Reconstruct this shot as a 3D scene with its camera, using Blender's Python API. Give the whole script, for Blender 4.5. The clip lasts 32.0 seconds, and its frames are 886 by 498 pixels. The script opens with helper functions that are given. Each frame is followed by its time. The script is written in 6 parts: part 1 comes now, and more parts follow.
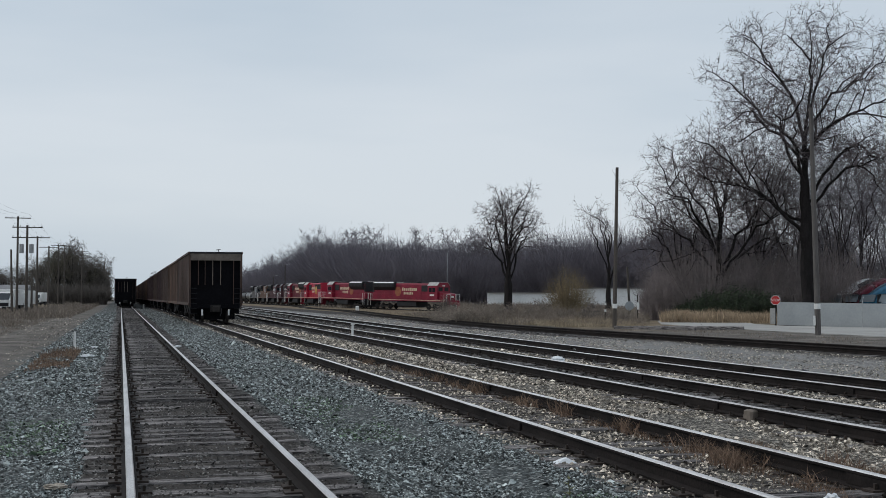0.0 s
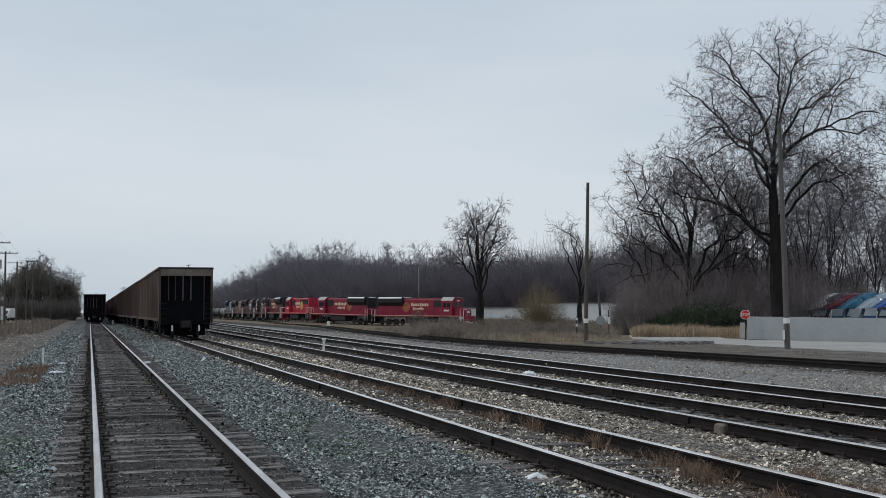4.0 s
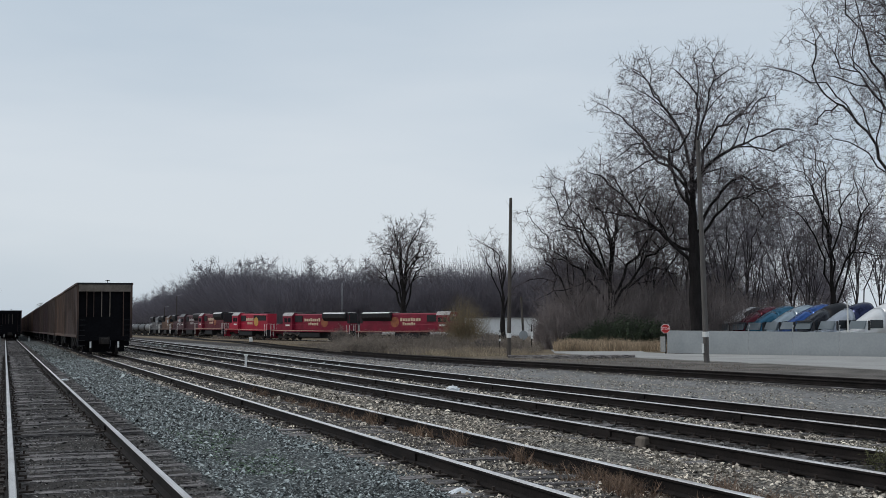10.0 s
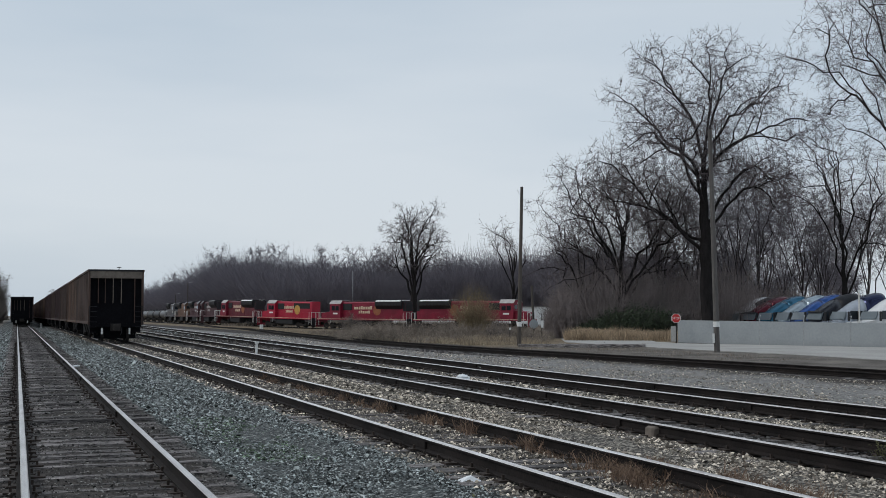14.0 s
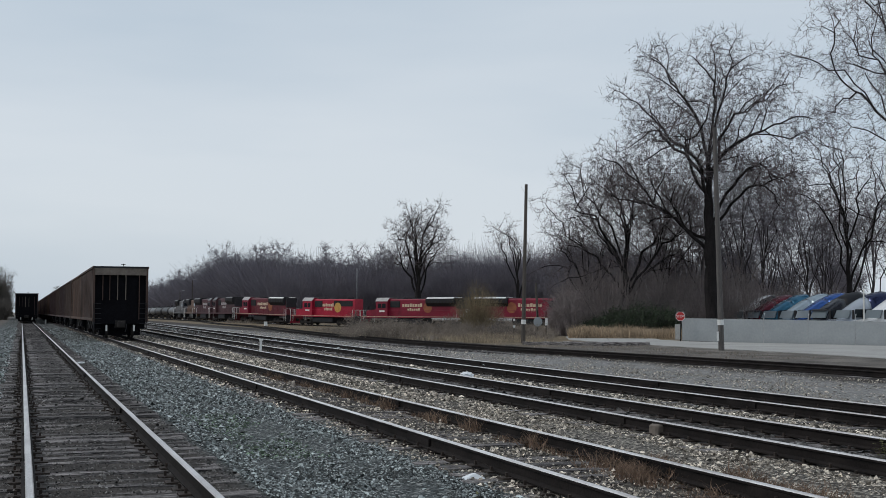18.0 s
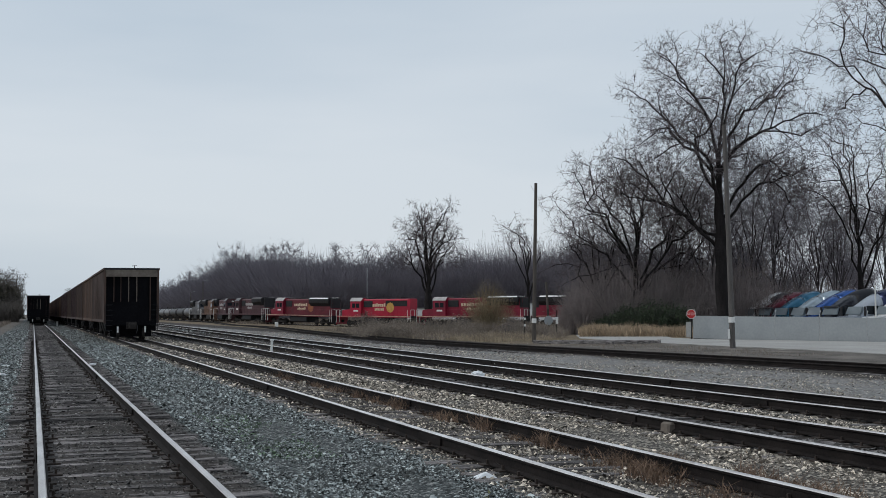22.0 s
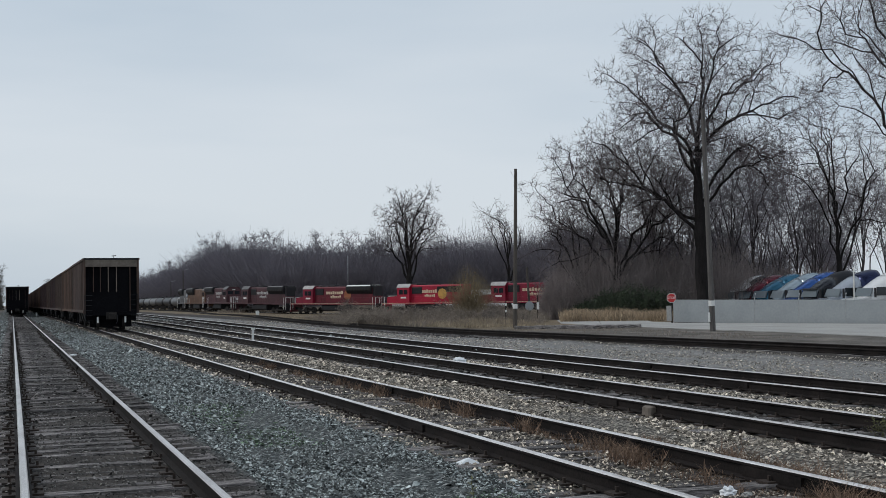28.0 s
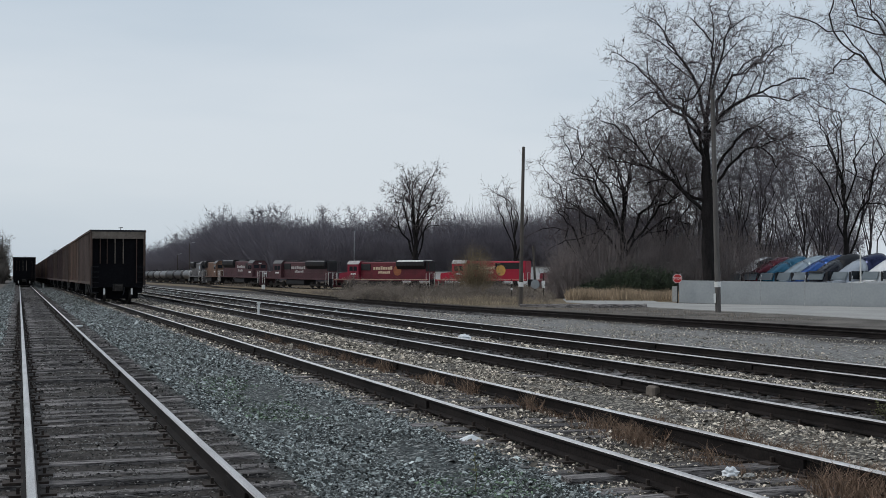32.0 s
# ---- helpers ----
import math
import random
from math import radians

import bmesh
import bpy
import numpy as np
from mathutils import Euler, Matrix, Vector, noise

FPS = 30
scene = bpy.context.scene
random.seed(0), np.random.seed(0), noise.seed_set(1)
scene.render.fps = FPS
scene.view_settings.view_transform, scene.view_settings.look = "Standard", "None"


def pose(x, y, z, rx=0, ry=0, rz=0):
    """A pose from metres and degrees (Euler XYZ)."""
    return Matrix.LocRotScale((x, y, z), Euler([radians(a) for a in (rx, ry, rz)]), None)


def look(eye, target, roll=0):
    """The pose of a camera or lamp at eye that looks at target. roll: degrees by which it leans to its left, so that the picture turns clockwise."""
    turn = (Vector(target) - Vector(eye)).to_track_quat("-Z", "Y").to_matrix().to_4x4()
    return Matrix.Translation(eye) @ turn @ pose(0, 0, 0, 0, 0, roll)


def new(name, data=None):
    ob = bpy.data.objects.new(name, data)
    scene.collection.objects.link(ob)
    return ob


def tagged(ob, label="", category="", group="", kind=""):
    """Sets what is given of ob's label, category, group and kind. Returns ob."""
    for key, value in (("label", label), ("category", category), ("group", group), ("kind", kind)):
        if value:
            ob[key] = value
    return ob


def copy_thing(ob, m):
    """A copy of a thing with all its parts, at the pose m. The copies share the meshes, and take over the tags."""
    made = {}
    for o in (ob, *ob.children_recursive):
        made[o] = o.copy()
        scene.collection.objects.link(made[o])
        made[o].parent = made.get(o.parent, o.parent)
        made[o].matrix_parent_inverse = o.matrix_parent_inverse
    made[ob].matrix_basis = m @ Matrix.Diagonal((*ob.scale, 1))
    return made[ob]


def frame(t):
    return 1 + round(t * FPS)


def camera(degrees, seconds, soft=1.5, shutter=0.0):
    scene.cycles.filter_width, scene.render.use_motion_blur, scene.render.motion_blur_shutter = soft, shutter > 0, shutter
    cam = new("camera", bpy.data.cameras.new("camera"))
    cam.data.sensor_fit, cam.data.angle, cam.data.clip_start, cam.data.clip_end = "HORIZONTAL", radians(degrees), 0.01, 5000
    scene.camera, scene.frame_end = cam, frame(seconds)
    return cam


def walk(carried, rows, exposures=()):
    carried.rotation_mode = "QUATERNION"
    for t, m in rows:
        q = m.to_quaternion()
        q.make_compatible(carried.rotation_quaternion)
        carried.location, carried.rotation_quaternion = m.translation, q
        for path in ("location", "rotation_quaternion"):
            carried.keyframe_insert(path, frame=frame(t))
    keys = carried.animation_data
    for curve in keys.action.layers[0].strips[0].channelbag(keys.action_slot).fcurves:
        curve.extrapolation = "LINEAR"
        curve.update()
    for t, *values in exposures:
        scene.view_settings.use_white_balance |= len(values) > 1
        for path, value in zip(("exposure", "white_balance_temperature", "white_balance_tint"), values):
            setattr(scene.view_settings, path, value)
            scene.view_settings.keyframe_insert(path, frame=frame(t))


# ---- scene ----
# ---------------------------------------------------------------- camera
EYE = (0.0, 0.0, 1.54)
# seconds, yaw (to the left), pitch (up), roll, in degrees
TURNS = [
    (0.0, -14.852, 2.261, 0.054), (0.5, -14.908, 2.459, 0.036), (1.0, -14.984, 2.540, 0.035), (1.5, -15.193, 2.589, -0.006), 
    (2.0, -15.545, 2.661, 0.027), (2.5, -15.895, 2.759, 0.074), (3.0, -16.126, 2.851, 0.068), (3.5, -16.163, 2.855, -0.024), 
    (5.5, -16.963, 3.601, -0.142), (6.0, -17.698, 3.629, -0.085), (6.5, -18.410, 3.540, 0.153), (7.0, -18.825, 3.435, 0.250), 
    (7.5, -19.021, 3.306, 0.206), (8.0, -19.129, 3.263, 0.056), (8.5, -19.250, 3.382, -0.100), (9.0, -19.419, 3.486, -0.193), 
    (9.5, -19.642, 3.597, -0.296), (10.0, -19.813, 3.668, -0.288), (10.5, -19.870, 3.668, -0.110), (11.0, -19.795, 3.550, 0.067), 
    (11.5, -19.641, 3.355, 0.222), (12.0, -19.498, 3.196, 0.113), (12.5, -19.414, 3.124, -0.011), (13.0, -19.386, 3.080, 0.005), 
    (13.5, -19.355, 3.053, 0.048), (14.0, -19.305, 3.126, 0.014), (14.5, -19.280, 3.218, 0.053), (16.5, -19.388, 3.292, -0.010), 
    (17.0, -19.246, 3.303, 0.074), (17.5, -19.129, 3.158, 0.128), (18.0, -19.103, 3.008, 0.139), (18.5, -19.142, 3.046, 0.140), 
    (19.0, -19.151, 3.141, 0.069), (19.5, -19.227, 3.209, -0.026), (20.0, -19.287, 3.186, -0.129), (20.5, -19.263, 3.118, -0.190), 
    (21.0, -19.063, 3.042, -0.217), (21.5, -18.796, 2.989, -0.282), (22.0, -18.630, 2.978, -0.247), (22.5, -18.630, 2.977, -0.240), 
    (23.0, -18.693, 2.967, -0.247), (23.5, -18.698, 2.874, -0.326), (24.0, -18.721, 2.792, -0.330), (24.5, -18.790, 2.786, -0.342), 
    (25.0, -18.927, 2.824, -0.375), (25.5, -19.107, 2.881, -0.390), (27.5, -19.440, 2.492, -0.843), (28.0, -19.544, 2.337, -0.885), 
    (28.5, -19.537, 2.184, -0.993), (29.0, -19.425, 2.020, -1.006), (29.5, -19.314, 1.845, -1.015), (30.0, -19.253, 1.719, -0.794), 
    (30.5, -19.235, 1.670, -0.469), (31.0, -19.208, 1.623, -0.170), (31.5, -19.231, 1.456, -0.002), (32.0, -19.231, 1.252, 0.000), 
]


def aim(yaw, pitch, roll):
    a, b = radians(yaw), radians(pitch)
    ahead = Vector((-math.sin(a) * math.cos(b), math.cos(a) * math.cos(b), math.sin(b)))
    return look(EYE, Vector(EYE) + ahead * 50, roll)


cam = camera(40.07, 32.0, soft=0.6)
walk(cam, [(t, aim(a, b, c)) for t, a, b, c in TURNS])

# ---------------------------------------------------------------- world and light
SUN_EL, SUN_AZ = 48.0, -75.0
world = bpy.data.worlds.new("overcast_sky")
scene.world = world
world.use_nodes = True
wn, wl = world.node_tree.nodes, world.node_tree.links
wn.clear()
w_out, w_bg = wn.new("ShaderNodeOutputWorld"), wn.new("ShaderNodeBackground")
w_sky = wn.new("ShaderNodeTexSky")
w_sky.sky_type, w_sky.sun_disc = "NISHITA", False
w_sky.sun_elevation, w_sky.sun_rotation = radians(SUN_EL), radians(SUN_AZ)
w_sky.air_density, w_sky.dust_density = 1.0, 2.0
w_sc = wn.new("ShaderNodeVectorMath")
w_sc.operation = "SCALE"
w_sc.inputs["Scale"].default_value = 0.10
wl.new(w_sky.outputs[0], w_sc.inputs[0])
w_co, w_map = wn.new("ShaderNodeTexCoord"), wn.new("ShaderNodeMapping")
w_map.inputs["Scale"].default_value = (1.0, 1.0, 5.0)
wl.new(w_co.outputs["Generated"], w_map.inputs[0])
w_no = wn.new("ShaderNodeTexNoise")
w_no.inputs["Scale"].default_value, w_no.inputs["Detail"].default_value = 1.1, 5.0
w_no.inputs["Roughness"].default_value = 0.48
wl.new(w_map.outputs[0], w_no.inputs["Vector"])
w_cl = wn.new("ShaderNodeValToRGB")
w_cl.color_ramp.elements[0].position, w_cl.color_ramp.elements[0].color = 0.33, (0.475, 0.575, 0.675, 1)
w_cl.color_ramp.elements[1].position, w_cl.color_ramp.elements[1].color = 0.66, (0.69, 0.75, 0.81, 1)
wl.new(w_no.outputs["Fac"], w_cl.inputs[0])
w_mx = wn.new("ShaderNodeMix")
w_mx.data_type = "RGBA"
w_mx.inputs["Factor"].default_value = 0.88
wl.new(w_sc.outputs[0], w_mx.inputs["A"])
wl.new(w_cl.outputs[0], w_mx.inputs["B"])
wl.new(w_mx.outputs["Result"], w_bg.inputs["Color"])
w_bg.inputs["Strength"].default_value = 1.0
wl.new(w_bg.outputs[0], w_out.inputs["Surface"])

sun = new("sun", bpy.data.lights.new("sun", "SUN"))
sun.data.energy, sun.data.angle, sun.data.color = 0.95, radians(14), (1.0, 0.96, 0.9)
sun_from = Vector((math.sin(radians(SUN_AZ)) * math.cos(radians(SUN_EL)), math.cos(radians(SUN_AZ)) * math.cos(radians(SUN_EL)), math.sin(radians(SUN_EL))))
sun.matrix_world = look(sun_from * 100, (0, 0, 0))
scene.view_settings.exposure = 0.0


# ---------------------------------------------------------------- materials
def mat(name, colour, rough=0.8, metal=0.0, other=None, scale=3.0, fine=None, bump=0.0, rand=0.0, island=0.0, stretch=None, detail=6.0, spread=(0.35, 0.65), spec=0.4):
    """A surface whose colour runs between two tones by a coarse and a fine noise, with relief."""
    m = bpy.data.materials.new(name)
    m.use_nodes = True
    n, l = m.node_tree.nodes, m.node_tree.links
    b = n["Principled BSDF"]
    b.inputs["Roughness"].default_value, b.inputs["Metallic"].default_value = rough, metal
    b.inputs["Specular IOR Level"].default_value = spec
    other = other or tuple(c * 0.62 for c in colour)
    co = n.new("ShaderNodeTexCoord")
    vec = co.outputs["Object"]
    if stretch:
        mp = n.new("ShaderNodeMapping")
        mp.inputs["Scale"].default_value = stretch
        l.new(vec, mp.inputs[0])
        vec = mp.outputs[0]
    big, small = n.new("ShaderNodeTexNoise"), n.new("ShaderNodeTexNoise")
    big.inputs["Scale"].default_value, big.inputs["Detail"].default_value = scale, detail
    small.inputs["Scale"].default_value, small.inputs["Detail"].default_value = fine or scale * 9, 4.0
    l.new(vec, big.inputs["Vector"])
    l.new(vec, small.inputs["Vector"])
    add = n.new("ShaderNodeMath")
    add.operation = "MULTIPLY_ADD"
    add.inputs[1].default_value = 0.45
    l.new(small.outputs["Fac"], add.inputs[0])
    half = n.new("ShaderNodeMath")
    half.operation = "MULTIPLY"
    half.inputs[1].default_value = 0.55
    l.new(big.outputs["Fac"], half.inputs[0])
    l.new(half.outputs[0], add.inputs[2])
    ramp = n.new("ShaderNodeValToRGB")
    e = ramp.color_ramp.elements
    e[0].position, e[0].color = spread[0], (*other, 1)
    e[1].position, e[1].color = spread[1], (*colour, 1)
    l.new(add.outputs[0], ramp.inputs[0])
    col = ramp.outputs[0]
    if rand or island:
        hsv = n.new("ShaderNodeHueSaturation")
        mr = n.new("ShaderNodeMapRange")
        k = rand or island
        mr.inputs["To Min"].default_value, mr.inputs["To Max"].default_value = 1 - k, 1 + k
        src = n.new("ShaderNodeObjectInfo").outputs["Random"] if rand else n.new("ShaderNodeNewGeometry").outputs["Random Per Island"]
        if island:
            pw = n.new("ShaderNodeMath")
            pw.operation = "POWER"
            pw.inputs[1].default_value = 2.6
            l.new(src, pw.inputs[0])
            src = pw.outputs[0]
            mr.inputs["To Max"].default_value = 1 + k * 2.2
        l.new(src, mr.inputs["Value"])
        l.new(mr.outputs[0], hsv.inputs["Value"])
        l.new(col, hsv.inputs["Color"])
        col = hsv.outputs[0]
    l.new(col, b.inputs["Base Color"])
    if bump:
        bp = n.new("ShaderNodeBump")
        bp.inputs["Strength"].default_value, bp.inputs["Distance"].default_value = min(1.0, bump), 0.03
        l.new(add.outputs[0], bp.inputs["Height"])
        l.new(bp.outputs[0], b.inputs["Normal"])
    return m


def glass(name, colour=(0.02, 0.025, 0.03)):
    m = bpy.data.materials.new(name)
    m.use_nodes = True
    b = m.node_tree.nodes["Principled BSDF"]
    b.inputs["Base Color"].default_value, b.inputs["Roughness"].default_value = (*colour, 1), 0.06
    return m


M_TIE = mat("weathered_tie_wood", (0.34, 0.312, 0.305), 0.9, other=(0.018, 0.016, 0.016), scale=2.4, fine=13, bump=1.0, rand=0.35, stretch=(1, 11, 11), spread=(0.41, 0.66))
M_RAIL = mat("rusty_rail_steel", (0.024, 0.019, 0.0175), 0.85, 0.0, other=(0.007, 0.0058, 0.0056), scale=2.0, fine=40, bump=0.2, spec=0.15)
M_RAILTOP = mat("worn_rail_head", (0.72, 0.69, 0.67), 0.33, 0.85, other=(0.36, 0.325, 0.31), scale=1.6, fine=26, stretch=(6, 0.5, 1))
M_RAILTOP2 = mat("dull_rail_head", (0.9, 0.87, 0.85), 0.3, 0.85, other=(0.58, 0.52, 0.49), scale=1.0, fine=20)
M_PLATE = mat("rusty_tie_plate", (0.05, 0.035, 0.028), 0.85, other=(0.02, 0.015, 0.012), scale=8)
M_STONE = mat("grey_ballast_stone", (0.28, 0.305, 0.302), 0.9, other=(0.072, 0.084, 0.085), scale=9, fine=60, bump=0.3, island=0.8)
M_STONE_PALE = mat("pale_limestone_ballast", (0.52, 0.465, 0.39), 0.9, other=(0.13, 0.112, 0.094), scale=9, fine=60, bump=0.3, island=0.75)
M_GRIT = mat("dirty_grit_stone", (0.17, 0.163, 0.155), 0.9, other=(0.045, 0.042, 0.04), scale=9, fine=60, bump=0.3, island=0.72)
M_BARK = mat("grey_brown_bark", (0.03, 0.0265, 0.0265), 0.95, other=(0.011, 0.0098, 0.0098), scale=3, fine=30, bump=0.6, stretch=(1, 1, 0.25), spec=0.15)
# Far bark and far twigs: paler, bluer copies with distance haze put into the colour.
M_BARKHAZE = mat("hazed_far_bark", (0.085, 0.075, 0.08), 0.95, other=(0.04, 0.036, 0.038), scale=1.0, fine=8)
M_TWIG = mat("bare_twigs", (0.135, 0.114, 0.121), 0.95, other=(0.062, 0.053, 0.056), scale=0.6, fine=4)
M_TWIGHAZE = mat("hazed_far_twigs", (0.205, 0.188, 0.215), 0.95, other=(0.10, 0.092, 0.106), scale=0.3, fine=2)
M_WESTBRUSH = mat("brown_roadside_twigs", (0.135, 0.118, 0.105), 0.95, other=(0.06, 0.053, 0.047), scale=0.3, fine=2)
M_BRUSH = mat("grey_brush_stems", (0.30, 0.258, 0.25), 0.95, other=(0.15, 0.127, 0.123), scale=0.5, fine=3)
M_POLE = mat("weathered_pole_wood", (0.115, 0.098, 0.085), 0.9, other=(0.05, 0.043, 0.038), scale=2, fine=24, bump=0.4, stretch=(4, 4, 0.4))
M_POLEGREY = mat("silvered_pole_wood", (0.145, 0.132, 0.125), 0.9, other=(0.07, 0.064, 0.06), scale=2, fine=24, bump=0.4, stretch=(4, 4, 0.4))
M_BLACK = mat("sooty_black_paint", (0.018, 0.018, 0.021), 0.7, other=(0.008, 0.008, 0.010), scale=2)
M_CPRED = mat("faded_red_paint", (0.26, 0.010, 0.036), 0.5, other=(0.135, 0.006, 0.02), scale=0.8, fine=8)
M_BRIGHT = mat("bright_red_paint", (0.42, 0.012, 0.042), 0.45, other=(0.28, 0.008, 0.028), scale=0.8, fine=8)
M_MAROON = mat("grimy_maroon_paint", (0.10, 0.04, 0.047), 0.65, other=(0.045, 0.022, 0.026), scale=0.8, fine=8)
M_DARKRED = mat("grimy_dark_red_paint", (0.16, 0.016, 0.028), 0.55, other=(0.075, 0.010, 0.016), scale=0.8, fine=8)
M_ORANGE = mat("dusty_orange_paint", (0.19, 0.10, 0.06), 0.6, other=(0.06, 0.038, 0.03), scale=0.8, fine=8)
M_GREYLOCO = mat("grey_loco_paint", (0.135, 0.13, 0.133), 0.55, other=(0.06, 0.058, 0.06), scale=0.8, fine=8)
M_GOLD = mat("gold_lettering_paint", (0.62, 0.36, 0.09), 0.5, scale=2)
M_FADEDGOLD = mat("faded_gold_paint", (0.34, 0.13, 0.05), 0.55, other=(0.22, 0.06, 0.035), scale=1.2, fine=8)
M_WHITE = mat("white_paint", (0.78, 0.78, 0.76), 0.5, other=(0.62, 0.62, 0.60), scale=2)
M_CREAM = mat("cream_lettering_paint", (0.72, 0.56, 0.40), 0.5, scale=2)
# weathered side-bar paint, also the painted glare of the cab roofs
M_PALE = mat("weathered_pale_paint_and_glare", (0.45, 0.43, 0.42), 0.55, other=(0.28, 0.26, 0.255), scale=1.5)
M_GLASS = glass("dark_glass")
# Pale base colour stands in for sky reflected in the truck windscreens.
M_SCREEN = glass("sky_toned_truck_glass", (0.17, 0.20, 0.22))
M_HOPBROWN = mat("brown_hopper_paint", (0.105, 0.068, 0.055), 0.8, other=(0.036, 0.026, 0.024), scale=0.7, fine=7, bump=0.1, stretch=(1, 1, 0.3), spec=0.2)
M_HOPDARK = mat("sooty_end_and_gap_shade", (0.008, 0.008, 0.010), 0.95, other=(0.003, 0.003, 0.004), scale=1.0, fine=9, spec=0.1)
M_HOPTAN = mat("tan_top_chord", (0.20, 0.168, 0.14), 0.75, other=(0.10, 0.082, 0.068), scale=1.2, fine=9)
M_STEEL = mat("dirty_cast_steel", (0.035, 0.03, 0.028), 0.8, 0.3, other=(0.015, 0.013, 0.012), scale=3)
M_FENCE = mat("grey_sheet_fence", (0.32, 0.34, 0.35), 0.6, 0.05, other=(0.26, 0.28, 0.29), scale=0.7, fine=8)
M_GALV = mat("galvanised_steel", (0.42, 0.43, 0.44), 0.5, 0.4, scale=3)
M_SIGNRED = mat("stop_sign_red", (0.52, 0.03, 0.03), 0.45, other=(0.42, 0.02, 0.02), scale=3)
M_GRASS = mat("dry_tan_grass", (0.42, 0.345, 0.25), 0.95, other=(0.24, 0.192, 0.138), scale=0.5, fine=3, island=0.3)
M_TAN = mat("pale_tan_grass", (0.47, 0.36, 0.245), 0.95, other=(0.27, 0.20, 0.135), scale=0.5, fine=3, island=0.3)
M_WEED = mat("dry_brown_weeds", (0.31, 0.262, 0.218), 0.95, other=(0.16, 0.132, 0.108), scale=0.6, fine=4, island=0.3)
M_RUSTWEED = mat("rust_brown_weeds", (0.27, 0.185, 0.13), 0.95, other=(0.14, 0.088, 0.062), scale=1.0, fine=6, island=0.3)
M_YELLOWBUSH = mat("yellow_brown_shrub", (0.29, 0.225, 0.135), 0.95, other=(0.16, 0.125, 0.078), scale=0.8, fine=5, island=0.3)
M_EVERGREEN = mat("dark_evergreen_leaves", (0.060, 0.082, 0.045), 0.9, other=(0.028, 0.040, 0.024), scale=0.8, fine=5, island=0.3)
M_SUMAC = mat("green_sprout", (0.12, 0.12, 0.05), 0.8, scale=3)
M_MOSS = mat("mossy_ballast_stone", (0.15, 0.215, 0.14), 0.95, other=(0.05, 0.072, 0.05), scale=9, fine=60, bump=0.3, island=0.6)
M_CONIFER = mat("muted_conifer", (0.11, 0.098, 0.072), 0.95, other=(0.055, 0.05, 0.038), scale=0.5, fine=4, island=0.3)
M_ASPHALT = mat("pale_worn_asphalt", (0.38, 0.372, 0.355), 0.9, other=(0.26, 0.252, 0.24), scale=0.4, fine=9, bump=0.1)
M_CINDER = mat("dark_cinder_ballast", (0.085, 0.075, 0.068), 0.95, other=(0.028, 0.025, 0.023), scale=1.5, fine=14, bump=0.5)
M_CONCRETE = mat("stained_concrete", (0.42, 0.41, 0.39), 0.9, scale=1)
M_PLASTIC = mat("white_plastic_film", (0.8, 0.82, 0.84), 0.4, other=(0.66, 0.68, 0.7), scale=6)
M_TANK = mat("dirty_grey_tank_paint", (0.13, 0.13, 0.135), 0.45, 0.1, other=(0.055, 0.055, 0.056), scale=0.5, fine=5)
M_TANKBLACK = mat("black_tank_paint", (0.03, 0.03, 0.033), 0.5, other=(0.014, 0.014, 0.016), scale=0.6)
M_BUILDING = mat("white_metal_siding", (0.80, 0.81, 0.81), 0.6, other=(0.62, 0.635, 0.64), scale=0.3, fine=3)
M_ROOFGREY = mat("grey_roof", (0.22, 0.22, 0.225), 0.8, scale=0.5)


